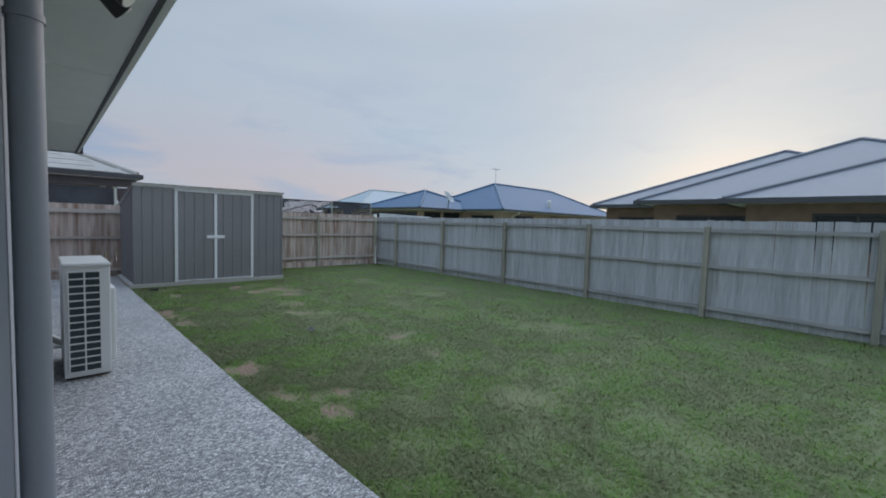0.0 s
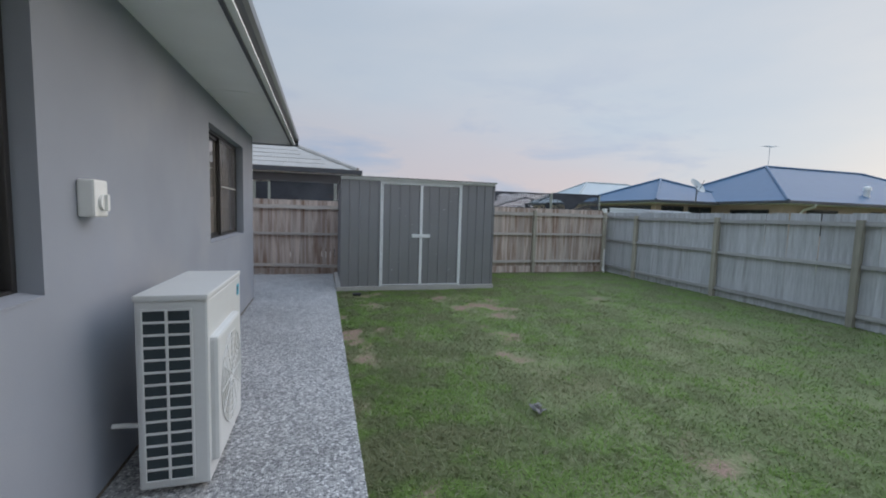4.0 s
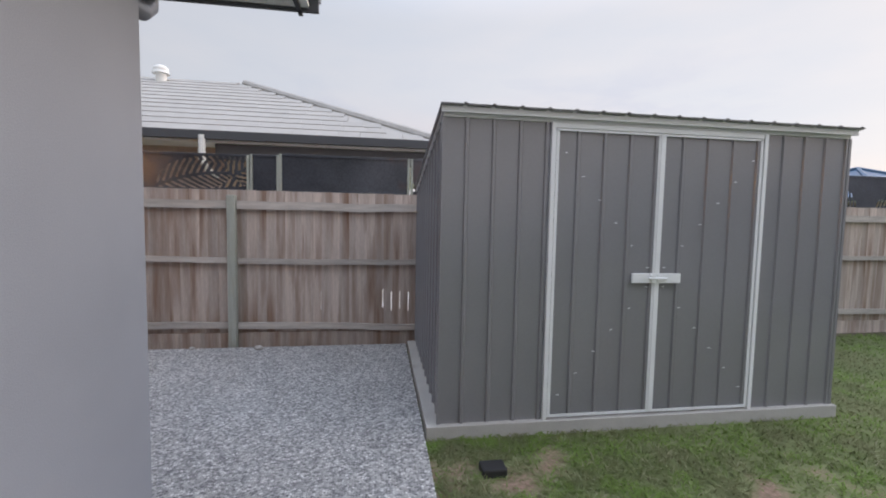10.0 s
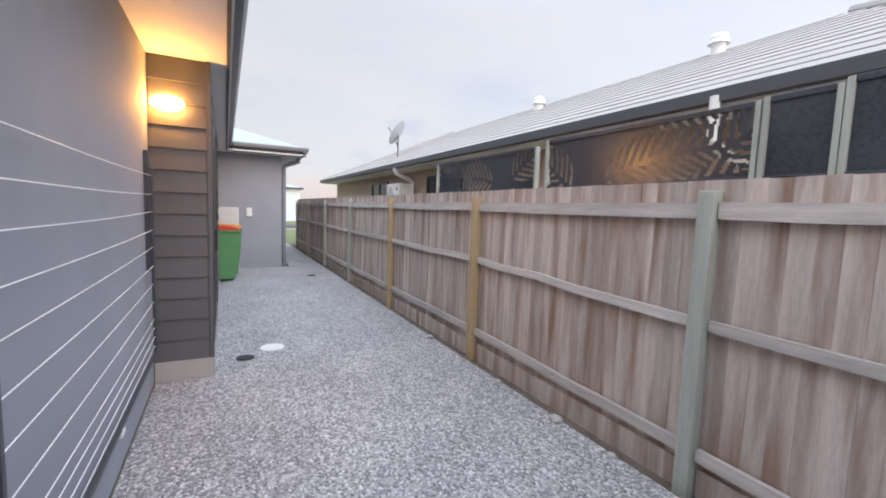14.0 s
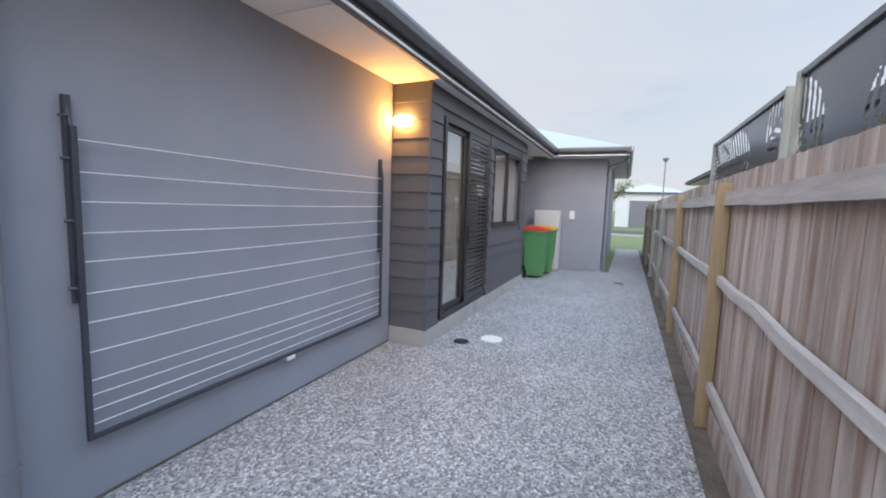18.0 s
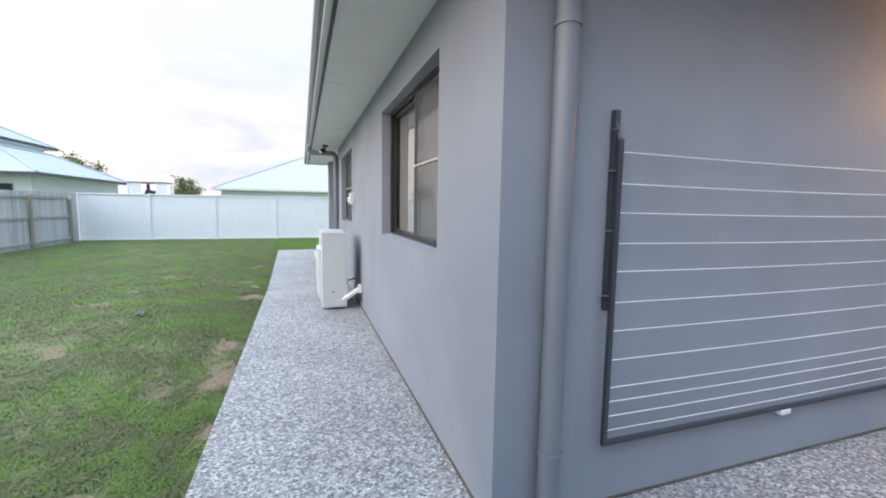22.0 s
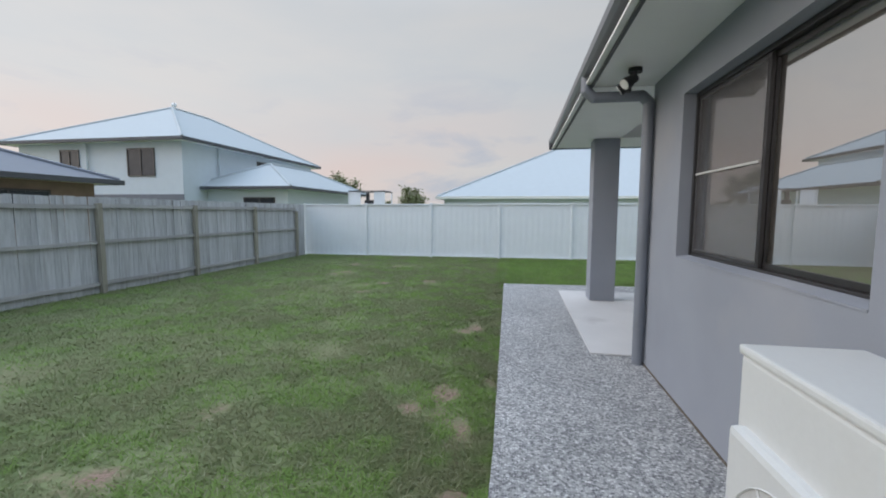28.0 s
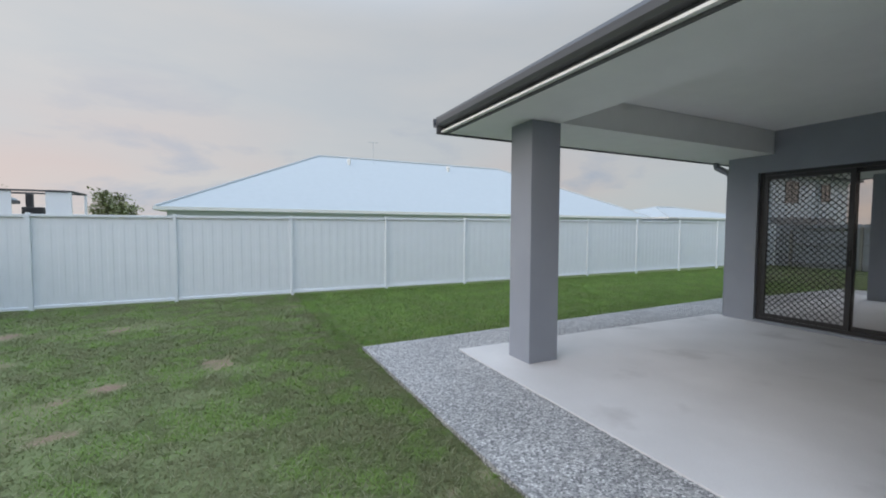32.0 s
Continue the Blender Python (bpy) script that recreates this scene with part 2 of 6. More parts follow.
def soil_material():
    """Lawn ground: green thatch, and dry pinkish earth where the ground is bare."""
    m = bpy.data.materials.new("lawn_ground")
    m.use_nodes = True
    n, l = m.node_tree.nodes, m.node_tree.links
    b = n["Principled BSDF"]
    b.inputs["Roughness"].default_value = 0.95
    b.inputs["Specular IOR Level"].default_value = 0.1
    co = n.new("ShaderNodeTexCoord")
    a = n.new("ShaderNodeTexNoise")
    a.inputs["Scale"].default_value, a.inputs["Detail"].default_value = 1.1, 5
    l.new(co.outputs["Object"], a.inputs[0])
    f = n.new("ShaderNodeTexNoise")
    f.inputs["Scale"].default_value, f.inputs["Detail"].default_value = 38, 5
    l.new(co.outputs["Object"], f.inputs[0])
    green = n.new("ShaderNodeValToRGB")
    e = green.color_ramp.elements
    e[0].position, e[0].color = 0.36, (0.160, 0.198, 0.090, 1)
    e[1].position, e[1].color = 0.70, (0.195, 0.210, 0.112, 1)
    l.new(a.outputs[0], green.inputs[0])
    earth = n.new("ShaderNodeValToRGB")
    e = earth.color_ramp.elements
    e[0].position, e[0].color = 0.32, (0.17, 0.125, 0.09, 1)
    e[1].position, e[1].color = 0.70, (0.31, 0.215, 0.17, 1)
    l.new(f.outputs[0], earth.inputs[0])
    at = n.new("ShaderNodeAttribute")
    at.attribute_name = "bare"
    ad = n.new("ShaderNodeMath")
    ad.operation = "MULTIPLY_ADD"
    ad.inputs[1].default_value, ad.inputs[2].default_value = 0.7, -0.35
    l.new(f.outputs[0], ad.inputs[0])
    su = n.new("ShaderNodeMath")
    su.operation = "ADD"
    l.new(ad.outputs[0], su.inputs[0])
    l.new(at.outputs["Fac"], su.inputs[1])
    rg = n.new("ShaderNodeMapRange")
    rg.inputs[1].default_value, rg.inputs[2].default_value = 0.34, 0.95
    l.new(su.outputs[0], rg.inputs[0])
    mx = n.new("ShaderNodeMix")
    mx.data_type = "RGBA"
    l.new(rg.outputs[0], mx.inputs[0])
    l.new(green.outputs[0], mx.inputs[6])
    l.new(earth.outputs[0], mx.inputs[7])
    l.new(mx.outputs[2], b.inputs["Base Color"])
    bp = n.new("ShaderNodeBump")
    bp.inputs["Strength"].default_value, bp.inputs["Distance"].default_value = 0.6, 0.015
    l.new(f.outputs[0], bp.inputs["Height"])
    l.new(bp.outputs[0], b.inputs["Normal"])
    return m


def blade_material(name, dull, deep, bright, straw, dry):
    """Grass blades: dull and bright green in clumps, single blades dried to straw."""
    m = bpy.data.materials.new(name)
    m.use_nodes = True
    n, l = m.node_tree.nodes, m.node_tree.links
    b = n["Principled BSDF"]
    b.inputs["Roughness"].default_value = 0.7
    b.inputs["Specular IOR Level"].default_value = 0.2
    co = n.new("ShaderNodeTexCoord")
    a = n.new("ShaderNodeTexNoise")
    a.inputs["Scale"].default_value, a.inputs["Detail"].default_value = 1.5, 4
    l.new(co.outputs["Object"], a.inputs[0])
    fine = n.new("ShaderNodeTexNoise")
    fine.inputs["Scale"].default_value, fine.inputs["Detail"].default_value = 4.0, 4
    l.new(co.outputs["Object"], fine.inputs[0])
    both = n.new("ShaderNodeMath")
    both.operation = "MULTIPLY_ADD"
    both.inputs[1].default_value = 0.75
    l.new(fine.outputs[0], both.inputs[0])
    l.new(a.outputs[0], both.inputs[2])
    mx = n.new("ShaderNodeValToRGB")
    e = mx.color_ramp.elements
    e[0].position, e[0].color = 0.75, (*dull, 1)
    e[1].position, e[1].color = 0.97, (*bright, 1)
    x = e.new(0.87)
    x.color = (*deep, 1)
    l.new(both.outputs[0], mx.inputs[0])
    geo = n.new("ShaderNodeNewGeometry")
    st = n.new("ShaderNodeMapRange")
    st.inputs[1].default_value, st.inputs[2].default_value = 1 - dry, 1 - dry * 0.4
    l.new(geo.outputs["Random Per Island"], st.inputs[0])
    m2 = n.new("ShaderNodeMix")
    m2.data_type = "RGBA"
    l.new(st.outputs[0], m2.inputs[0])
    l.new(mx.outputs[0], m2.inputs[6])
    m2.inputs[7].default_value = (*straw, 1)
    l.new(m2.outputs[2], b.inputs["Base Color"])
    through_leaf, both_sides = n.new("ShaderNodeBsdfTranslucent"), n.new("ShaderNodeMixShader")
    both_sides.inputs[0].default_value = 0.36
    l.new(m2.outputs[2], through_leaf.inputs[0])
    l.new(b.outputs[0], both_sides.inputs[1])
    l.new(through_leaf.outputs[0], both_sides.inputs[2])
    l.new(both_sides.outputs[0], n["Material Output"].inputs[0])
    return m


def glass_material(name, tint=(0.9, 0.93, 0.93)):
    m = bpy.data.materials.new(name)
    m.use_nodes = True
    n, l = m.node_tree.nodes, m.node_tree.links
    out = n["Material Output"]
    tr = n.new("ShaderNodeBsdfTransparent")
    tr.inputs[0].default_value = (*tint, 1)
    gl = n.new("ShaderNodeBsdfGlossy")
    gl.inputs["Roughness"].default_value = 0.01
    fr = n.new("ShaderNodeFresnel")
    fr.inputs[0].default_value = 7.5
    mx = n.new("ShaderNodeMixShader")
    l.new(fr.outputs[0], mx.inputs[0])
    l.new(tr.outputs[0], mx.inputs[1])
    l.new(gl.outputs[0], mx.inputs[2])
    l.new(mx.outputs[0], out.inputs[0])
    return m


def emission_material(name, colour, strength):
    m = bpy.data.materials.new(name)
    m.use_nodes = True
    b = m.node_tree.nodes["Principled BSDF"]
    b.inputs["Base Color"].default_value = (0.9, 0.9, 0.9, 1)
    b.inputs["Emission Color"].default_value = (*colour, 1)
    b.inputs["Emission Strength"].default_value = strength
    return m


M_RENDER = material("grey_wall_render", (0.282, 0.300, 0.336), 0.8, vary=0.10, scale=1.3, fine=180, bump=0.25, stain_or_sheen=(0.35, 0.35, 0.36), stain_or_sheen_at=(0.52, 0.8), stain_or_sheen_scale=0.8, spec=0.3)
M_SOFFIT = material("soffit_paint", (0.82, 0.82, 0.80), 0.7, vary=0.03, bump=0.03)
M_FASCIA = material("dark_grey_steel_paint", (0.070, 0.073, 0.080), 0.6, vary=0.06, bump=0.02)
M_GUTTER = material("grey_gutter_steel", (0.115, 0.12, 0.13), 0.3, metal=0.35, vary=0.06, bump=0.02)
M_PIPE = material("grey_downpipe_paint", (0.19, 0.205, 0.235), 0.42, vary=0.05, bump=0.02)
M_ALU = material("bronze_aluminium", (0.045, 0.043, 0.043), 0.35, metal=0.3, vary=0.08, bump=0.01)
M_MESH = bpy.data.materials.new("insect_screen_mesh")
M_MESH.use_nodes = True
mix = M_MESH.node_tree.nodes.new("ShaderNodeMixShader")
mix.inputs[0].default_value = 0.28
M_MESH.node_tree.nodes["Principled BSDF"].inputs["Base Color"].default_value = (0.10, 0.10, 0.105, 1)
M_MESH.node_tree.nodes["Principled BSDF"].inputs["Roughness"].default_value = 0.6
M_MESH.node_tree.links.new(M_MESH.node_tree.nodes.new("ShaderNodeBsdfTransparent").outputs[0], mix.inputs[1])
M_MESH.node_tree.links.new(M_MESH.node_tree.nodes["Principled BSDF"].outputs[0], mix.inputs[2])
M_MESH.node_tree.links.new(mix.outputs[0], M_MESH.node_tree.nodes["Material Output"].inputs[0])
M_GLASS = glass_material("window_glass")
M_BLIND = material("roller_blind_fabric", (0.44, 0.425, 0.40), 0.9, vary=0.06, fine=300, bump=0.1)
M_CURTAIN = material("pale_curtain", (0.78, 0.75, 0.68), 0.9, vary=0.08, bump=0.1)
M_ROOM = material("room_paint", (0.35, 0.34, 0.33), 0.8, vary=0.04, bump=0.02)
M_PEBBLE = pebble_material()
M_SLAB = material("broomed_concrete", (0.57, 0.555, 0.545), 0.8, vary=0.10, scale=1.2, fine=140, bump=0.2, stain_or_sheen=(0.37, 0.35, 0.34), stain_or_sheen_at=(0.60, 0.85), stain_or_sheen_scale=1.4)
M_CONC = material("bare_concrete", (0.40, 0.385, 0.36), 0.85, vary=0.15, scale=3, fine=90, bump=0.35, stain_or_sheen=(0.25, 0.235, 0.21), stain_or_sheen_at=(0.55, 0.8), stain_or_sheen_scale=3)
M_SOIL = soil_material()
M_PALING = material("weathered_pine_paling", (0.485, 0.412, 0.366), 0.88, vary=0.30, scale=3, fine=30, bump=0.45, stretch=(5, 5, 0.45), stain_or_sheen=(0.24, 0.152, 0.110), stain_or_sheen_at=(0.45, 0.72), stain_or_sheen_scale=1.9,
                    per_object=0.20, spec=0.2)
M_PALING_G = material("silvered_pine_paling", (0.47, 0.475, 0.485), 0.9, vary=0.20, scale=4, fine=24, bump=0.35, stretch=(7, 7, 0.6), stain_or_sheen=(0.31, 0.30, 0.295), stain_or_sheen_at=(0.53, 0.78), stain_or_sheen_scale=1.4,
                      per_object=0.10, spec=0.2)
M_RAIL = material("weathered_pine_rail", (0.46, 0.42, 0.385), 0.88, vary=0.22, scale=4, fine=30, bump=0.5, stretch=(0.8, 9, 9), per_object=0.12, spec=0.2)
M_RAIL_G = material("silvered_pine_rail", (0.38, 0.37, 0.36), 0.9, vary=0.2, scale=4, fine=30, bump=0.5, stretch=(9, 0.8, 9), per_object=0.10, spec=0.2)
M_POST_PALE = material("grey_green_pine_post", (0.36, 0.375, 0.33), 0.85, vary=0.15, scale=4, fine=30, bump=0.4, stretch=(9, 9, 0.8), per_object=0.08, spec=0.2)
M_POST_TAN = material("yellow_tan_pine_post", (0.44, 0.335, 0.20), 0.85, vary=0.18, scale=4, fine=30, bump=0.4, stretch=(9, 9, 0.8), per_object=0.08, spec=0.2)
M_POST = material("treated_pine_post", (0.36, 0.335, 0.275), 0.85, vary=0.2, scale=4, fine=30, bump=0.4, stretch=(9, 9, 0.8), per_object=0.22, spec=0.2)
M_WHITE_FENCE = material("white_steel_fence_paint", (0.74, 0.77, 0.79), 0.42, vary=0.03, bump=0.02)
M_SHED = material("slate_steel_sheet", (0.210, 0.207, 0.218), 0.25, metal=0.0, spec=1.0, vary=0.07, scale=1.4, bump=0.02)
M_SHED_TRIM = material("zincalume_trim", (0.78, 0.79, 0.80), 0.4, metal=0.1, vary=0.05, bump=0.02)
M_AC = material("off_white_ac_paint", (0.60, 0.605, 0.59), 0.42, vary=0.04, bump=0.02, stain_or_sheen=(0.56, 0.55, 0.51), stain_or_sheen_at=(0.6, 0.85))
M_COIL = material("dark_coil_fins", (0.035, 0.05, 0.055), 0.5, metal=0.3, vary=0.3, fine=300, bump=0.3)
M_PLASTIC = material("white_plastic", (0.76, 0.76, 0.73), 0.45, vary=0.03, bump=0.01)
M_BLACK = material("black_plastic", (0.02, 0.02, 0.022), 0.5, vary=0.1, bump=0.02)
M_CLAD = material("charcoal_board_paint", (0.10, 0.098, 0.105), 0.6, vary=0.08, scale=3, fine=90, bump=0.15, per_object=0.05)
M_LINE_STEEL = material("dark_clothesline_steel", (0.060, 0.066, 0.080), 0.4, metal=0.2, vary=0.1, bump=0.02)
M_CORD = material("white_cord", (0.86, 0.86, 0.86), 0.5, vary=0.03, bump=0.02)
M_TILE = material("pale_concrete_roof_tile", (0.41, 0.39, 0.365), 0.9, vary=0.10, scale=2, fine=70, bump=0.15, per_object=0.05, spec=0.2)
M_METAL_ROOF = material("pale_steel_roof", (0.36, 0.41, 0.43), 0.5, metal=0.0, vary=0.03, bump=0.01, spec=0.25)
M_BLUE_ROOF = material("blue_steel_roof", (0.068, 0.128, 0.212), 0.55, metal=0.0, vary=0.05, bump=0.01, spec=0.2)
M_GREY_ROOF = material("mid_grey_steel_roof", (0.15, 0.165, 0.195), 0.5, metal=0.0, vary=0.04, bump=0.01)
M_WHITE_ROOF = material("white_steel_roof", (0.43, 0.47, 0.485), 0.55, metal=0.0, vary=0.03, bump=0.01, spec=0.2)
M_WHITE_WALL = material("white_weatherboard_paint", (0.58, 0.64, 0.68), 0.6, vary=0.03, bump=0.02)
M_BRICK = material("cream_brick", (0.48, 0.37, 0.30), 0.85, vary=0.10, per_object=0.1, bump=0.2)
M_BROWN_BRICK = material("brown_brick", (0.22, 0.155, 0.12), 0.85, vary=0.18, bump=0.2)
# Brown patches and uneven tone paint reflections and sheen onto the black sheet.
M_SCREEN = material("black_metal_screen", (0.085, 0.09, 0.105), 0.24, metal=0.5, vary=0.55, scale=1.3, bump=0.02, stain_or_sheen=(0.14, 0.062, 0.035), stain_or_sheen_at=(0.58, 0.74), stain_or_sheen_scale=1.0)
M_GREEN_BIN = material("green_bin_plastic", (0.085, 0.26, 0.10), 0.5, vary=0.07, bump=0.05)
M_RED_LID = material("red_lid_plastic", (0.62, 0.06, 0.03), 0.45, vary=0.05, bump=0.02)
M_YELLOW_LID = material("yellow_lid_plastic", (0.70, 0.36, 0.02), 0.45, vary=0.05, bump=0.02)
M_BLADE = blade_material("grass_blade", (0.198, 0.212, 0.108), (0.174, 0.215, 0.088), (0.192, 0.290, 0.076), (0.31, 0.31, 0.19), 0.16)
M_TURF = blade_material("fresh_turf_blade", (0.165, 0.24, 0.065), (0.15, 0.245, 0.06), (0.19, 0.30, 0.07), (0.28, 0.30, 0.11), 0.10)
M_SOILSTRIP = material("dark_garden_soil", (0.15, 0.125, 0.10), 0.95, vary=0.35, scale=6, fine=60, bump=0.8, bump_dist=0.02, spec=0.1)
M_FAN = material("fan_shadow_grey", (0.52, 0.52, 0.50), 0.6, vary=0.15, bump=0.02)
M_LEAF = material("tree_leaf", (0.19, 0.21, 0.10), 0.6, vary=0.4, scale=1.0, fine=8, bump=0, spec=0.3)
M_LITTER = material("dried_grey_leaf", (0.17, 0.162, 0.155), 0.8, vary=0.3, bump=0.1)
M_BARK = material("bark", (0.13, 0.10, 0.08), 0.9, vary=0.3, bump=0.5)
M_STREET = material("asphalt", (0.06, 0.06, 0.062), 0.9, vary=0.15, fine=120, bump=0.3)
M_LAMP = emission_material("lit_bulkhead_diffuser", (1.0, 0.45, 0.10), 62.0)
M_BLUE_MARK = material("blue_mark", (0.04, 0.36, 0.52), 0.5, vary=0.02, bump=0)


# ---- mesh helpers ----
def box(bm, x0, x1, y0, y1, z0, z1, bevel=0.0):
    """An axis-aligned block, its edges rounded by bevel."""
    made = bmesh.ops.create_cube(bm, size=1.0, matrix=Matrix.LocRotScale(((x0 + x1) / 2, (y0 + y1) / 2, (z0 + z1) / 2), None, (abs(x1 - x0), abs(y1 - y0), abs(z1 - z0))))
    if bevel:
        bmesh.ops.bevel(bm, geom=list({e for v in made["verts"] for e in v.link_edges}), offset=bevel, segments=2, affect="EDGES", profile=0.6)
    return bm


def rod(bm, a, b, r, seg=12, r2=None):
    """A round bar from a to b."""
    a, b = Vector(a), Vector(b)
    d = b - a
    m = Matrix.Translation((a + b) / 2) @ d.to_track_quat("Z", "Y").to_matrix().to_4x4()
    bmesh.ops.create_cone(bm, cap_ends=True, segments=seg, radius1=r, radius2=r if r2 is None else r2, depth=d.length, matrix=m)
    return bm


def pipe(bm, pts, r, seg=14):
    """A pipe along points with round joints."""
    for a, b in zip(pts, pts[1:]):
        rod(bm, a, b, r, seg)
    for p in pts[1:-1]:
        bmesh.ops.create_uvsphere(bm, u_segments=seg, v_segments=8, radius=r * 1.005, matrix=Matrix.Translation(p))
    return bm


def sweep(bm, pts, r, seg=6):
    """One unbroken round bar through points that run mostly along one line."""
    d = (Vector(pts[-1]) - Vector(pts[0])).normalized()
    q = d.to_track_quat("Z", "Y").to_matrix()
    prev = None
    for p in pts:
        ring = [bm.verts.new(Vector(p) + q @ Vector((r * math.cos(2 * math.pi * k / seg), r * math.sin(2 * math.pi * k / seg), 0))) for k in range(seg)]
        if prev:
            for k in range(seg):
                bm.faces.new((prev[k], prev[(k + 1) % seg], ring[(k + 1) % seg], ring[k]))
        else:
            bm.faces.new(ring[::-1])
        prev = ring
    bm.faces.new(prev)
    return bm


def prism(bm, pts, axis, a, b):
    """A profile of 2D points swept along one axis from a to b."""
    def at(p, s):
        return {"x": (s, p[0], p[1]), "y": (p[0], s, p[1]), "z": (p[0], p[1], s)}[axis]
    v0 = [bm.verts.new(at(p, a)) for p in pts]
    v1 = [bm.verts.new(at(p, b)) for p in pts]
    k = len(pts)
    for i in range(k):
        bm.faces.new((v0[i], v0[(i + 1) % k], v1[(i + 1) % k], v1[i]))
    bm.faces.new(v0)
    bm.faces.new(v1[::-1])
    bmesh.ops.recalc_face_normals(bm, faces=bm.faces)
    return bm


def poly(bm, pts):
    bm.faces.new([bm.verts.new(p) for p in pts])
    return bm


def mesh_of(name, bm, mat, smooth=False):
    me = bpy.data.meshes.new(name)
    bm.to_mesh(me)
    bm.free()
    me.materials.append(mat)
    if smooth:
        me.shade_smooth()
        me.set_sharp_from_angle(angle=radians(35))
    return me


def part(name, bm, mat, parent, label="", smooth=False):
    """Links a bmesh, given in world metres, as one mesh under a thing or a part."""
    ob = new(name, mesh_of(name, bm, mat, smooth))
    ob.parent = parent
    if parent.type == "EMPTY":
        ob.matrix_parent_inverse = Matrix.Translation(-parent.location)
    return tagged(ob, label)


def piece(name, me, parent, loc, rot=(0, 0, 0), scale=(1, 1, 1)):
    """One of many alike pieces on a shared mesh."""
    ob = new(name, me)
    ob.parent = parent
    if parent.type == "EMPTY":
        ob.matrix_parent_inverse = Matrix.Translation(-parent.location)
    ob.location, ob.rotation_euler, ob.scale = loc, rot, scale
    return ob


def thing(name, base, label, category, group="", kind=""):
    ob = new(name)
    ob.location = base
    ob.empty_display_size = 0.2
    return tagged(ob, label, category, group, kind)


def single(name, bm, mat, label, category, group="", kind="", smooth=False):
    return tagged(new(name, mesh_of(name, bm, mat, smooth)), label, category, group, kind)


def structure(name, bm, mat, label="", category="structure", smooth=False):
    return single(name, bm, mat, label, category, "", "structure", smooth)


B = bmesh.new


def wall_panel(bm, axis, at, thick, lo, hi, z0, z1, holes=()):
    """A wall across one axis, from at to at + thick, with holes (lo, hi, z0, z1) cut through it."""
    us = sorted({lo, hi, *[h[0] for h in holes], *[h[1] for h in holes]})
    zs = sorted({z0, z1, *[h[2] for h in holes], *[h[3] for h in holes]})
    solid = {}
    for i in range(len(us) - 1):
        for j in range(len(zs) - 1):
            u, z = (us[i] + us[i + 1]) / 2, (zs[j] + zs[j + 1]) / 2
            solid[i, j] = not any(h[0] < u < h[1] and h[2] < z < h[3] for h in holes)

    def p(u, z, d):
        return (at + d, u, z) if axis == "x" else (u, at + d, z)
    for (i, j), full in solid.items():
        if not full:
            continue
        a, b, c, d = us[i], us[i + 1], zs[j], zs[j + 1]
        poly(bm, [p(a, c, 0), p(b, c, 0), p(b, d, 0), p(a, d, 0)])
        poly(bm, [p(a, c, thick), p(b, c, thick), p(b, d, thick), p(a, d, thick)])
        if not solid.get((i - 1, j)):
            poly(bm, [p(a, c, 0), p(a, d, 0), p(a, d, thick), p(a, c, thick)])
        if not solid.get((i + 1, j)):
            poly(bm, [p(b, c, 0), p(b, d, 0), p(b, d, thick), p(b, c, thick)])
        if not solid.get((i, j - 1)):
            poly(bm, [p(a, c, 0), p(b, c, 0), p(b, c, thick), p(a, c, thick)])
        if not solid.get((i, j + 1)):
            poly(bm, [p(a, d, 0), p(b, d, 0), p(b, d, thick), p(a, d, thick)])
    bmesh.ops.remove_doubles(bm, verts=bm.verts, dist=0.0005)
    bmesh.ops.recalc_face_normals(bm, faces=bm.faces)
    return bm


# ---- ground and paving ----
BARE = [(1.68, 0.05, 0.34), (3.74, -0.77, 0.40), (3.24, -0.28, 0.26), (3.9, -1.3, 0.34), (1.78, -0.55, 0.2), (3.4, -1.1, 0.2), (6.2, -0.85, 0.22), (1.57, -2.1, 0.24), (1.6, -2.75, 0.24), (1.55, -3.2, 0.16),
        (3.45, -2.75, 0.15), (3.3, -2.15, 0.13), (3.15, -3.4, 0.18), (3.6, -5.5, 0.16), (1.6, -5.6, 0.2), (1.55, -6.4, 0.24), (1.8, -7.0, 0.18), (3.5, -6.3, 0.14), (1.85, -9.0, 0.2), (5.7, -15.1, 0.3), (5.6, -13.5, 0.28),
        (4.2, -11.2, 0.14), (3.2, -12.5, 0.2), (4.6, -14.9, 0.26), (4.1, -12.2, 0.18)]


def bareness(x, y):
    """How bare the lawn is at a place: worn spots with ragged edges, and a thin worn line beside the path."""
    if not (-8.5 < x < 9.4 and -17.7 < y < 3.0):
        return 0.0
    rag = noise.fractal(Vector((x * 3.1, y * 3.1, 1.7)), 0.8, 2.0, 5)
    v = 0.22 + 0.30 * noise.fractal(Vector((x * 0.6, y * 0.6, 3.3)), 1.0, 2.0, 3)
    for bx, by, br in BARE:
        d = math.hypot(x - bx, (y - by) * 0.85) / br
        if d < 2.2:
            v = max(v, 0.74 - 0.40 * d + 0.85 * rag)
    if 1.3 < x < 1.62 and y > -12.3:
        v = max(v, 0.60 - (x - 1.36) * 2.4 + 0.6 * rag)
    return min(1.0, max(0.0, v))


gx = np.concatenate([[-900, -60, -20], np.arange(-8.6, 1.0, 0.4), np.arange(1.0, 9.5, 0.075), [10, 14, 30, 120, 900]])
gy = np.concatenate([[-900, -120, -40, -24], np.arange(-17.8, -12.8, 0.15), np.arange(-12.8, 3.0, 0.075), [3.4, 6, 20, 80, 900]])
me = bpy.data.meshes.new("ground")
nx, ny = len(gx), len(gy)
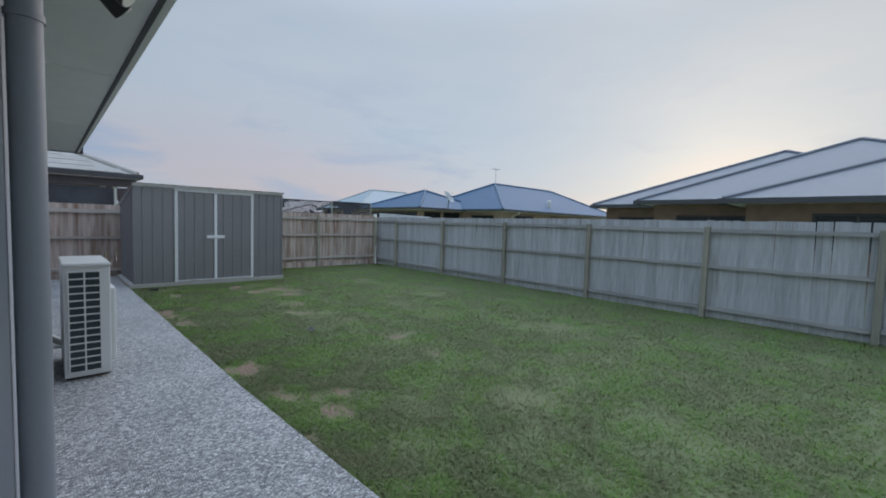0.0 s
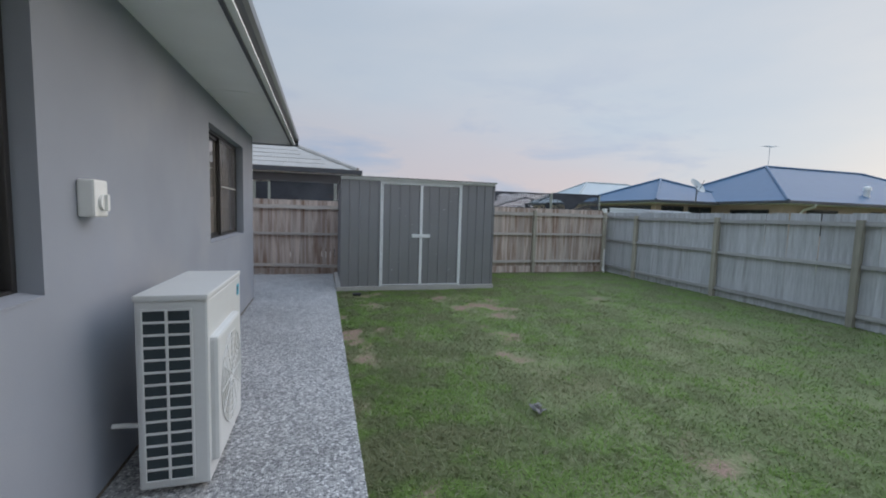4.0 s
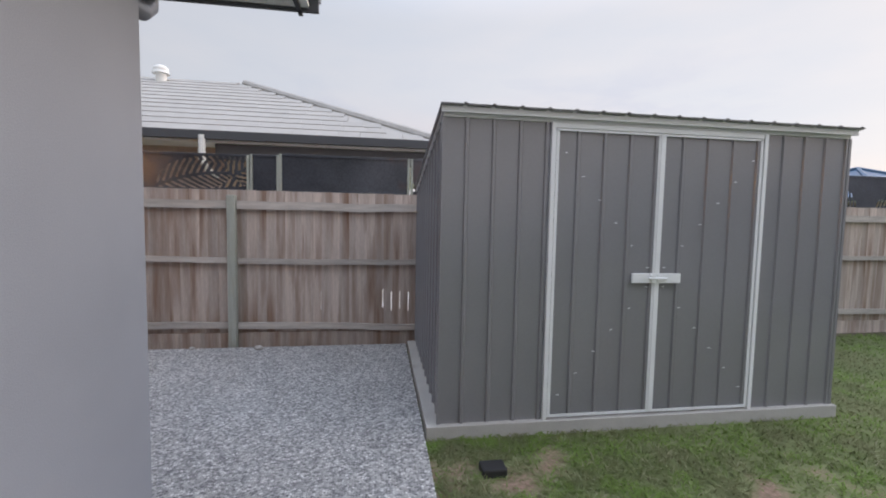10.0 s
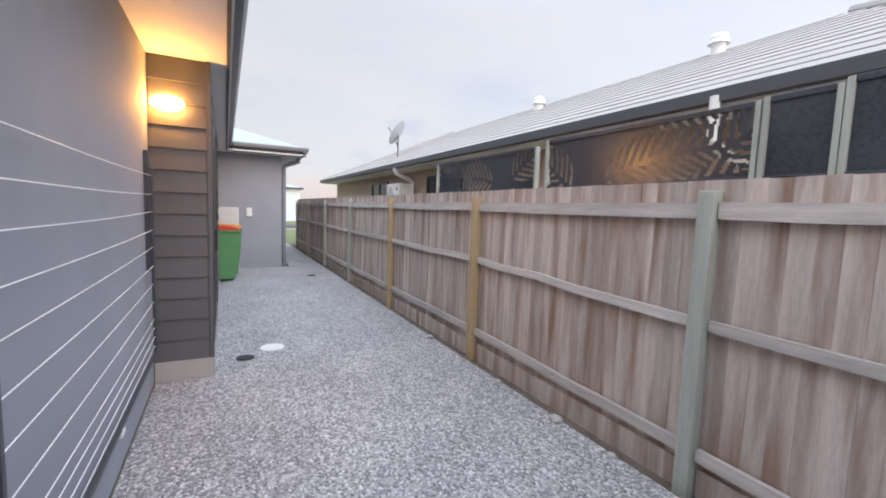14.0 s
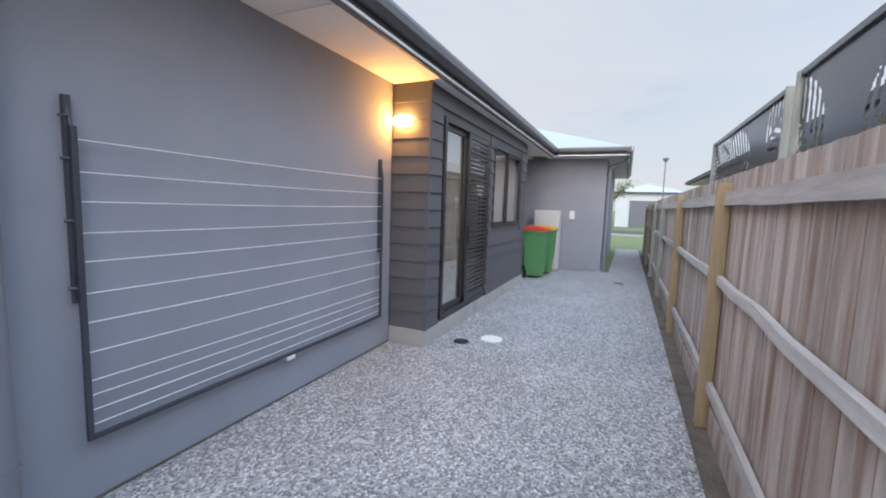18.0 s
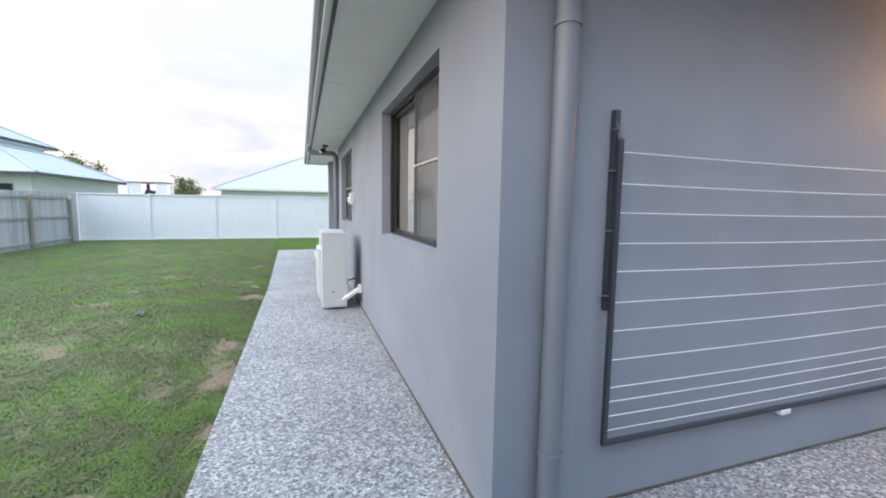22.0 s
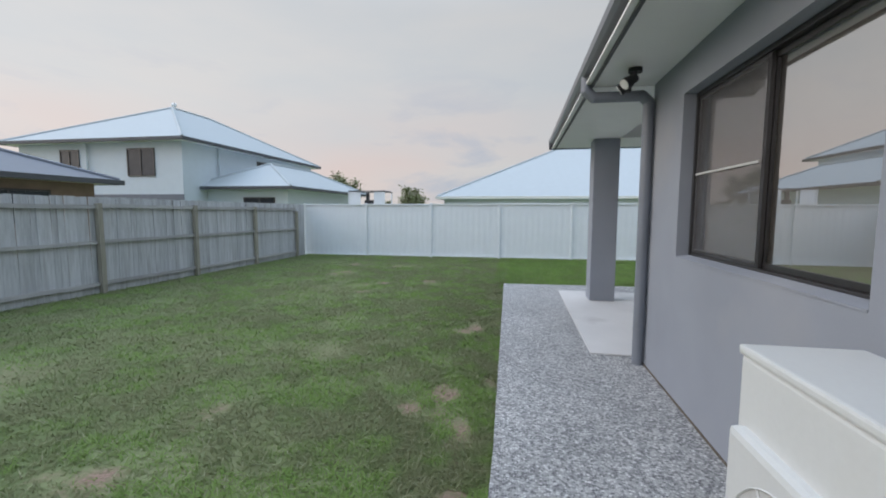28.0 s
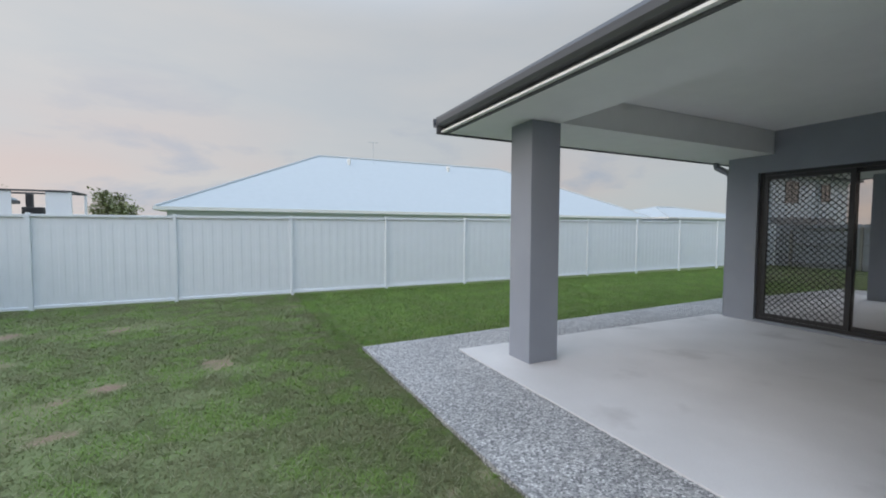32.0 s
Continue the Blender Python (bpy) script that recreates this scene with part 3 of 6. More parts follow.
me.from_pydata([(x, y, -0.05) for y in gy for x in gx], [], [(j * nx + i, j * nx + i + 1, (j + 1) * nx + i + 1, (j + 1) * nx + i) for j in range(ny - 1) for i in range(nx - 1)])
me.attributes.new("bare", "FLOAT", "POINT").data.foreach_set("value", [bareness(x, y) for y in gy for x in gx])
me.materials.append(M_SOIL)
tagged(new("ground", me), "patchy green lawn with bare reddish earth", "lawn", kind="structure")

bm = B()
prism(bm, [(0.0, 0.0), (-7.6, 0.0), (-7.6, -0.6), (-10.1, -0.6), (-10.1, 1.94), (-17.0, 1.94), (-17.0, 2.72), (1.36, 2.74), (1.36, -6.2), (1.50, -12.43), (-8.0, -12.9), (-8.0, -11.8), (0.46, -11.8), (0.46, -8.22), (0.0, -8.22)],
      "z", -0.12, 0.0)
structure("pavement", bm, M_PEBBLE, "exposed aggregate path of grey and white pebbles", "path")
bm = B()
box(bm, -4.7, 0.458, -11.798, -8.222, -0.10, 0.012, 0.006)
structure("patio_slab", bm, M_SLAB, "pale smooth concrete patio slab", "patio")

bm = B()
box(bm, -17.0, 9.2, 2.742, 3.2, -0.3, -0.046)
structure("soil_strip", bm, M_SOILSTRIP, "dark bare soil along the fence", "soil")

# ---- the house ----
W1 = (-7.31, -5.45, 1.13, 2.385)
W2 = (-2.74, -0.86, 1.145, 2.385)
SOFFIT, GUT = 2.67, 2.855
bm = B()
wall_panel(bm, "x", -0.25, 0.25, -8.05, 0.0, -0.1, SOFFIT, [W1, W2])
structure("wall_rear", bm, M_RENDER, "grey rendered wall", "wall")
bm = B()
wall_panel(bm, "y", -0.25, 0.25, -3.29, -0.251, -0.1, SOFFIT)
structure("wall_side", bm, M_RENDER, "grey rendered wall behind the clothesline", "wall")
bm = B()
wall_panel(bm, "y", -8.05, 0.25, -4.6, -0.251, -0.1, 3.1)
structure("wall_patio_side", bm, M_RENDER, "grey rendered patio wall", "wall")
PD = (-11.16, -8.9, 0.05, 2.40)
bm = B()
wall_panel(bm, "x", -4.85, 0.25, -11.62, -8.051, -0.1, 3.1, [PD])
structure("wall_patio_back", bm, M_RENDER, "grey rendered wall around a sliding door", "wall")
bm = B()
wall_panel(bm, "y", -11.62, 0.25, -16.0, -4.851, -0.1, SOFFIT)
structure("wall_far_side", bm, M_RENDER, "grey rendered wall", "wall")
bm = B()
wall_panel(bm, "x", -10.35, 0.25, -0.6, 1.75, -0.1, SOFFIT)
structure("wall_garage_return", bm, M_RENDER, "grey rendered garage wall", "wall")
bm = B()
wall_panel(bm, "y", 1.50, 0.25, -16.0, -10.351, -0.1, SOFFIT)
structure("wall_garage_side", bm, M_RENDER, "grey rendered garage wall", "wall")
bm = B()
wall_panel(bm, "x", -16.25, 0.25, -11.62, 1.75, -0.1, SOFFIT)
structure("wall_street", bm, M_RENDER, "grey rendered street wall", "wall")
bm = B()
wall_panel(bm, "y", -0.6, 0.25, -10.1, -7.601, -0.1, SOFFIT)
wall_panel(bm, "x", -7.6, 0.03, -0.35, 0.155, -0.1, SOFFIT)
structure("wall_recess", bm, M_RENDER, "grey rendered wall of the bin recess", "wall")
CD = (-5.25, -3.66, 0.20, 2.41)
CW = (-7.15, -5.52, 1.16, 2.36)
for nm, a in (("x", (0.0002, 0.009, -8.04, 0.0)), ("y", (-3.29, 0.0, 0.0002, 0.009))):
    bm = B()
    box(bm, *a, -0.004, 0.012)
    structure("trim", bm, M_SOILSTRIP, "dark soiled joint at the foot of the wall", "trim")
bm = B()
wall_panel(bm, "y", 0.16, 0.25, -7.6, -3.35, 0.17, SOFFIT, [CD, CW])
wall_panel(bm, "x", -3.35, 0.03, 0.0, 0.409, 0.17, SOFFIT)
CLAD = structure("wall_clad", bm, M_CLAD, "wall clad with charcoal horizontal boards", "wall")
bm = B()
box(bm, -7.62, -3.29, 0.004, 0.44, -0.1, 0.17, 0.006)
structure("footing", bm, M_CONC, "bare concrete footing ledge under the boards", "footing")


def board(length, axis):
    """A lapped board: thicker at its lower edge."""
    b = B()
    h = 0.186
    prof = [(0.0, 0.0), (0.026, 0.002), (0.026, 0.006), (0.008, h), (0.0, h)]
    if axis == "x":
        prism(b, [(p[0], p[1]) for p in prof], "x", 0, length)
    else:
        prism(b, [(p[0], p[1]) for p in prof], "y", 0, length)
    return mesh_of("cladding_board", b, M_CLAD)


spans = {}
for i in range(14):
    z = 0.17 + i * 0.1775
    cuts = [(-7.6, -3.322)]
    for h in (CD, CW):
        if z + 0.17 > h[2] - 0.04 and z < h[3] + 0.02:
            cuts = [c for a, b in cuts for c in ((a, min(b, h[0] - 0.05)), (max(a, h[1] + 0.05), b)) if c[1] - c[0] > 0.02]
    for a, b in cuts:
        key = round(b - a, 3)
        if key not in spans:
            spans[key] = board(b - a, "x")
        piece("cladding_board", spans[key], CLAD, (a, 0.411, z))
ret = board(0.405, "y")
for i in range(14):
    piece("cladding_board", ret, CLAD, (-3.319, 0.002, 0.17 + i * 0.1775))
bm = B()
box(bm, -3.321, -3.288, 0.409, 0.442, 0.17, SOFFIT, 0.003)
part("corner_trim", bm, M_CLAD, CLAD)


def glass_quad(bm, axis, at, u0, u1, a, b, out):
    """A pane of glass that faces out along the axis."""
    pts = [(at, u0, a), (at, u1, a), (at, u1, b), (at, u0, b)] if axis == "x" else [(u1, at, a), (u0, at, a), (u0, at, b), (u1, at, b)]
    poly(bm, pts if out > 0 else pts[::-1])


def window(name, axis, face, lo, hi, z0, z1, inward, label, split=0.5, blind=True, screen_first=True, deep=0.09, curtain=False, bar=None):
    """A sliding window set back in its opening: frame, two sashes, glass, sill, and a blind behind."""
    w = thing(name, (face if axis == "x" else (lo + hi) / 2, (lo + hi) / 2 if axis == "x" else face, z0), label, "window", kind="structure")

    def bx(bm, d0, d1, u0, u1, a, b, bev=0.003):
        d0, d1 = face + inward * d0, face + inward * d1
        if axis == "x":
            box(bm, min(d0, d1), max(d0, d1), u0, u1, a, b, bev)
        else:
            box(bm, u0, u1, min(d0, d1), max(d0, d1), a, b, bev)
        return bm
    f = 0.034
    bm = B()
    for u0, u1, a, b in ((lo, lo + f, z0, z1), (hi - f, hi, z0, z1), (lo + f, hi - f, z0, z0 + f), (lo + f, hi - f, z1 - f, z1)):
        bx(bm, deep, deep + 0.07, u0 + 0.001, u1 - 0.001, a + 0.001, b - 0.001)
    part("window_frame", bm, M_ALU, w)
    mid = lo + (hi - lo) * split
    g = 0.034
    for k, (a, b) in enumerate(((lo + f, mid + g / 2), (mid - g / 2, hi - f))):
        d = deep + 0.012 + 0.028 * (k if screen_first else 1 - k)
        bm = B()
        for u0, u1, p, q in ((a, a + g, z0 + f, z1 - f), (b - g, b, z0 + f, z1 - f), (a + g, b - g, z0 + f, z0 + f + g), (a + g, b - g, z1 - f - g, z1 - f)):
            bx(bm, d, d + 0.022, u0, u1, p, q, 0.002)
        s = part("sash", bm, M_ALU, w)
        bm = B()
        glass_quad(bm, axis, face + inward * (d + 0.01), a + g, b - g, z0 + f + g, z1 - f - g, -inward)
        p = part("pane", bm, M_GLASS, s)
        p.visible_shadow = False
        if bar == k:
            bm = B()
            bx(bm, d - 0.006, d - 0.004, a + 0.02, b - 0.02, z0 + f + 0.02, z1 - f - 0.02, 0)
            ob = part("insect_screen", bm, M_MESH, s, "dark insect screen mesh")
            ob.visible_shadow = False
            bm = B()
            bx(bm, d - 0.016, d - 0.008, a + g, b - g, z0 + (z1 - z0) * 0.502, z0 + (z1 - z0) * 0.513, 0)
            part("screen_bar", bm, M_FAN, s)
    bm = B()
    bx(bm, deep + 0.085, deep + 0.095, lo + 0.06, hi - 0.06, z0 + 0.05 if blind else z1 - 0.35, z1 - 0.02, 0)
    part("blind", bm, M_CURTAIN if curtain else M_BLIND, w)
    bm = B()
    for d0, d1, u0, u1, a, b in ((1.6, 1.65, lo - 0.5, hi + 0.5, z0 - 0.6, z1 + 0.2), (0.3, 1.6, lo - 0.55, lo - 0.5, z0 - 0.6, z1 + 0.2), (0.3, 1.6, hi + 0.5, hi + 0.55, z0 - 0.6, z1 + 0.2),
                                 (0.3, 1.6, lo - 0.5, hi + 0.5, z0 - 0.65, z0 - 0.6), (0.3, 1.6, lo - 0.5, hi + 0.5, z1 + 0.2, z1 + 0.25)):
        bx(bm, d0, d1, u0, u1, a, b, 0)
    part("room_lining", bm, M_ROOM, w)
    return w


def sill(name, w, y0, y1, z):
    bm = B()
    prism(bm, [(-0.088, z + 0.02), (0.004, z + 0.004), (0.004, z - 0.006), (0.0015, z - 0.007), (0.0015, z + 0.001), (-0.088, z + 0.001)], "y", y0 - 0.0, y1 + 0.0)
    part("window_sill", bm, M_RENDER, w)


w = window("window_1", "x", 0.0, *W1, -1, "wide dark-framed sliding window in a grey wall", bar=0)
sill("window_sill", w, W1[0], W1[1], W1[2])
w = window("window_2", "x", 0.0, *W2, -1, "wide dark-framed sliding window in a grey wall", screen_first=False, bar=1)
sill("window_sill", w, W2[0], W2[1], W2[2])
window("window_3", "y", 0.41, CW[0], CW[1], CW[2], CW[3], -1, "dark-framed sliding window in the board-clad wall", deep=-0.02, curtain=True)


def sliding_door(name, axis, face, lo, hi, z0, z1, inward, deep, label, mesh_first, curtain, diamond):
    """A glazed sliding door: frame, a glass leaf, a security-screen leaf, track and handle."""
    w = thing(name, (face if axis == "x" else (lo + hi) / 2, (lo + hi) / 2 if axis == "x" else face, z0), label, "door", kind="structure")

    def bx(bm, d0, d1, u0, u1, a, b, bev=0.003):
        d0, d1 = face + inward * d0, face + inward * d1
        if axis == "x":
            box(bm, min(d0, d1), max(d0, d1), u0, u1, a, b, bev)
        else:
            box(bm, u0, u1, min(d0, d1), max(d0, d1), a, b, bev)
        return bm
    f, g = 0.055, 0.06
    bm = B()
    for u0, u1, a, b in ((lo, lo + f, z0, z1), (hi - f, hi, z0, z1), (lo + f, hi - f, z0, z0 + f), (lo + f, hi - f, z1 - f, z1)):
        bx(bm, deep, deep + 0.1, u0 + 0.001, u1 - 0.001, a + 0.001, b - 0.001)
    part("door_frame", bm, M_ALU, w)
    mid = (lo + hi) / 2
    leaves = [(lo + f, mid + g / 2), (mid - g / 2, hi - f)]
    for k, (a, b) in enumerate(leaves):
        mesh = (k == 0) == mesh_first
        d = deep + (0.008 if mesh else 0.05)
        bm = B()
        for u0, u1, p, q in ((a, a + g, z0 + f, z1 - f), (b - g, b, z0 + f, z1 - f), (a + g, b - g, z0 + f, z0 + f + g), (a + g, b - g, z1 - f - g, z1 - f)):
            bx(bm, d, d + 0.028, u0, u1, p, q, 0.002)
        leaf = part("door_leaf", bm, M_ALU, w)
        bm = B()
        glass_quad(bm, axis, face + inward * (d + 0.02), a + g, b - g, z0 + f + g, z1 - f - g, -inward)
        p = part("pane", bm, M_GLASS, leaf)
        p.visible_shadow = False
        if mesh:
            bm = B()
            a0, b0, p0, q0 = a + g, b - g, z0 + f + g, z1 - f - g
            if diamond:
                def pt(u, z):
                    return (face + inward * (d + 0.010), u, z) if axis == "x" else (u, face + inward * (d + 0.010), z)
                step = 0.085
                k2 = int((b0 - a0 + q0 - p0) / step) + 1
                for s in range(k2):
                    c = s * step
                    u0, u1 = max(0, c - (q0 - p0)), min(b0 - a0, c)
                    if u1 - u0 > 0.02:
                        rod(bm, pt(a0 + u0, p0 + c - u0), pt(a0 + u1, p0 + c - u1), 0.0035, 5)
                        rod(bm, pt(b0 - u0, p0 + c - u0), pt(b0 - u1, p0 + c - u1), 0.0035, 5)
                part("security_grille", bm, M_ALU, leaf)
            else:
                for s in range(int((q0 - p0) / 0.055)):
                    zz = p0 + s * 0.055
                    bx(bm, d + 0.004, d + 0.014, a0, b0, zz, zz + 0.034, 0)
                part("louvre_screen", bm, M_ALU, leaf)
        bm = B()
        hx = b - g / 2 if k == 0 else a + g / 2
        bx(bm, d - 0.028, d - 0.002, hx - 0.012, hx + 0.012, 1.0, 1.22, 0.004)
        part("door_handle", bm, M_BLACK, leaf)
    bm = B()
    bx(bm, deep + 0.14, deep + 0.15, lo + 0.06, hi - 0.06, z0 + 0.05, z1 + 0.0, 0)
    part("curtain", bm, M_CURTAIN if curtain else M_BLIND, w)
    bm = B()
    m = 0.12
    for d0, d1, u0, u1, a, b in ((2.6, 2.65, lo - m, hi + m, z0 - 0.02, z1 + 0.1), (0.27, 2.6, lo - m - 0.05, lo - m, z0 - 0.02, z1 + 0.1), (0.27, 2.6, hi + m, hi + m + 0.05, z0 - 0.02, z1 + 0.1),
                                 (0.27, 2.6, lo - m, hi + m, z0 - 0.07, z0 - 0.02), (0.27, 2.6, lo - m, hi + m, z1 + 0.1, z1 + 0.15)):
        bx(bm, d0, d1, u0, u1, a, b, 0)
    part("room_lining", bm, M_ROOM, w)
    return w


sliding_door("door_1", "y", 0.41, *CD, -1, -0.03, "dark-framed sliding door with a louvred screen leaf", True, True, False)
sliding_door("door_2", "x", -4.6, *PD, -1, 0.06, "dark sliding patio door with a diamond security grille", True, False, True)

# columns, beams and ceilings of the patio
bm = B()
box(bm, -0.36, 0.035, -11.33, -10.95, 0.012, SOFFIT - 0.002, 0.008)
single("column", bm, M_RENDER, "square grey rendered column on the patio slab", "column")
for k, (a, b, c, d) in enumerate(((-4.6, 0.63, -12.0, -10.95), (-0.36, 0.63, -10.949, -8.05), (0.0005, 0.63, -8.049, 0.6), (-9.549, 0.0, 0.0, 0.6), (-17.0, -9.55, 0.4, 2.21), (-17.0, -4.601, -12.0, -11.37), (-10.1, -7.6, -0.6, -0.001))):
    bm = B()
    box(bm, a, b, c, d, SOFFIT, SOFFIT + 0.02)
    structure("soffit_%d" % (k + 1), bm, M_SOFFIT, "white painted eave lining", "soffit")
bm = B()
box(bm, -4.6, -0.36, -10.95, -8.05, 3.02, 3.04)
box(bm, -4.6, -0.36, -10.97, -10.955, SOFFIT + 0.02, 3.02)
box(bm, -0.375, -0.36, -10.95, -8.05, SOFFIT + 0.02, 3.02)
structure("ceiling", bm, M_SOFFIT, "white patio ceiling with edge beams", "ceiling")
bm = B()
box(bm, -0.008, 0.63, -8.06, -8.052, SOFFIT - 0.006, SOFFIT, 0)
for y in (-5.6, -2.9):
    box(bm, 0.02, 0.55, y - 0.012, y + 0.012, SOFFIT - 0.005, SOFFIT, 0)
box(bm, -1.7 - 0.012, -1.7 + 0.012, 0.02, 0.52, SOFFIT - 0.005, SOFFIT, 0)
structure("trim", bm, M_SOFFIT, "narrow white joint strips", "trim")

FAS = [(0.56, SOFFIT - 0.02), (0.585, SOFFIT - 0.02), (0.585, SOFFIT + 0.15), (0.56, SOFFIT + 0.15)]
GP = [(0.586, GUT - 0.115), (0.600, GUT - 0.122), (0.655, GUT - 0.115), (0.680, GUT - 0.085), (0.684, GUT - 0.03), (0.676, GUT), (0.668, GUT), (0.668, GUT - 0.03), (0.662, GUT - 0.08), (0.640, GUT - 0.1), (0.596, GUT - 0.1), (0.596, GUT), (0.586, GUT)]


def eave(axis, sign, off, a, b):
    """Fascia and gutter along one axis; off is the wall line from which the eave stands out by sign."""
    for prof, mat, nm in ((FAS, M_FASCIA, "fascia"), (GP, M_GUTTER, "gutter")):
        bm = B()
        prism(bm, [(off + sign * p[0], p[1]) for p in prof], "y" if axis == "x" else "x", a, b)
        structure(nm, bm, mat, "dark steel " + nm, nm)


eave("x", 1, 0.0, -12.0, 0.63)
eave("y", 1, 0.0, -9.55, 0.684)
eave("y", -1, -11.4, -17.0, 0.684)
eave("x", 1, -10.2, 0.7, 2.24)
eave("y", 1, 1.60, -17.0, -9.52)


def hip_roof(bm, x0, x1, y0, y1, z, rise, over=0.0):
    """A hip roof over a rectangle, its ridge along the longer side."""
    w = min(x1 - x0, y1 - y0) / 2
    if x1 - x0 >= y1 - y0:
        r0, r1 = (x0 + w, (y0 + y1) / 2, z + rise), (x1 - w - 0.01, (y0 + y1) / 2, z + rise)
        c = [(x0, y0, z), (x1, y0, z), (x1, y1, z), (x0, y1, z)]
        faces = [(c[0], c[1], r1, r0), (c[1], c[2], r1), (c[2], c[3], r0, r1), (c[3], c[0], r0)]
    else:
        r0, r1 = ((x0 + x1) / 2, y0 + w, z + rise), ((x0 + x1) / 2, y1 - w - 0.01, z + rise)
        c = [(x0, y0, z), (x1, y0, z), (x1, y1, z), (x0, y1, z)]
        faces = [(c[0], c[1], r0), (c[1], c[2], r1, r0), (c[2], c[3], r1), (c[3], c[0], r0, r1)]
    for f in faces:
        poly(bm, f)
    bmesh.ops.remove_doubles(bm, verts=bm.verts, dist=0.001)
    return r0, r1


bm = B()
hip_roof(bm, -17.0, 0.66, -12.03, 0.63, GUT - 0.01, 2.4)
structure("roof_house", bm, M_METAL_ROOF, "pale steel hip roof", "roof")
bm = B()
hip_roof(bm, -17.0, -9.57, -7.0, 2.24, GUT - 0.012, 1.35)
structure("roof_garage", bm, M_METAL_ROOF, "pale steel hip roof", "roof")


# ---- downpipes, lamps, small fixtures of the house ----
def downpipe(pts, straps, label, r=0.05):
    t = thing("downpipe", (pts[-1][0], pts[-1][1], 0), label, "downpipe")
    bm = B()
    pipe(bm, pts, r)
    part("pipe", bm, M_PIPE, t, smooth=True)
    for p in straps:
        bm = B()
        rod(bm, (pts[-1][0], pts[-1][1], p - 0.012), (pts[-1][0], pts[-1][1], p + 0.012), r + 0.006, 14)
        part("strap", bm, M_PIPE, t, smooth=True)
    return t


downpipe([(0.62, -8.0, 2.76), (0.62, -8.0, 2.62), (0.55, -8.0, 2.56), (0.12, -8.0, 2.56), (0.06, -8.0, 2.50), (0.06, -8.0, 0.0)], (0.35, 2.2), "grey painted steel downpipe at the patio corner")
downpipe([(-0.255, 0.6, 2.76), (-0.255, 0.6, 2.62), (-0.255, 0.53, 2.56), (-0.255, 0.12, 2.50), (-0.255, 0.055, 2.44), (-0.255, 0.055, 0.0)], (0.35, 2.2), "grey painted steel downpipe on the side wall")
downpipe([(-10.2, 2.18, 2.76), (-10.2, 2.14, 2.58), (-10.2, 1.86, 2.48), (-10.2, 1.81, 2.42), (-10.2, 1.81, 0.0)], (0.35, 2.0), "grey painted steel downpipe at the garage corner")
downpipe([(-4.75, -11.95, 2.76), (-4.75, -11.9, 2.58), (-4.75, -11.72, 2.48), (-4.75, -11.67, 2.42), (-4.75, -11.67, 0.0)], (0.35, 2.0), "grey painted steel downpipe behind the patio")

t = thing("wall_lamp", (-3.29, 0.13, 2.29), "lit oval bulkhead lamp on the boards, warm light", "lamp")
bm = B()
bmesh.ops.create_uvsphere(bm, u_segments=24, v_segments=12, radius=1, matrix=Matrix.LocRotScale((-3.262, 0.14, 2.29), None, (0.05, 0.115, 0.06)))
part("diffuser", bm, M_LAMP, t, "glowing frosted diffuser", True)
bm = B()
bmesh.ops.create_uvsphere(bm, u_segments=24, v_segments=12, radius=1, matrix=Matrix.LocRotScale((-3.283, 0.14, 2.29), None, (0.020, 0.110, 0.056)))
part("base", bm, M_PLASTIC, t, smooth=True)

t = thing("sensor_light", (0.30, -7.55, SOFFIT), "twin security spotlight with sensor under the eave", "lamp")
bm = B()
rod(bm, (0.30, -7.55, SOFFIT), (0.30, -7.55, SOFFIT - 0.035), 0.055, 16)
part("base", bm, M_BLACK, t, smooth=True)
for s in (-1, 1):
    bm = B()
    rod(bm, (0.30, -7.55 + s * 0.03, SOFFIT - 0.04), (0.33, -7.55 + s * 0.07, SOFFIT - 0.10), 0.012, 8)
    rod(bm, (0.31, -7.55 + s * 0.06, SOFFIT - 0.09), (0.40, -7.55 + s * 0.09, SOFFIT - 0.15), 0.035, 14, 0.05)
    h = part("lamp_head", bm, M_BLACK, t, smooth=True)
    bm = B()
    rod(bm, (0.395, -7.55 + s * 0.088, SOFFIT - 0.146), (0.405, -7.55 + s * 0.092, SOFFIT - 0.154), 0.043, 14)
    part("lens", bm, M_PLASTIC, h, smooth=True)
bm = B()
box(bm, 0.28, 0.35, -7.775, -7.725, SOFFIT - 0.14, SOFFIT - 0.05, 0.012)
part("sensor", bm, M_BLACK, t)

t = thing("isolator_switch", (0.0, -5.12, 1.46), "white weatherproof isolator switch box on the wall", "switch")
bm = B()
box(bm, 0.001, 0.075, -5.185, -5.055, 1.46, 1.64, 0.012)
part("box", bm, M_PLASTIC, t)
bm = B()
rod(bm, (0.075, -5.12, 1.53), (0.09, -5.12, 1.53), 0.04, 18)
box(bm, 0.085, 0.105, -5.132, -5.108, 1.49, 1.57, 0.004)
part("knob", bm, M_PLASTIC, t)

t = thing("wall_switch", (-10.1, 1.03, 1.3), "small white outdoor switch on the garage wall", "switch")
bm = B()
box(bm, -10.099, -10.05, 0.97, 1.09, 1.22, 1.42, 0.01)
part("plate", bm, M_PLASTIC, t)
bm = B()
box(bm, -10.05, -10.035, 1.0, 1.06, 1.29, 1.34, 0.004)
part("rocker", bm, M_PLASTIC, t)


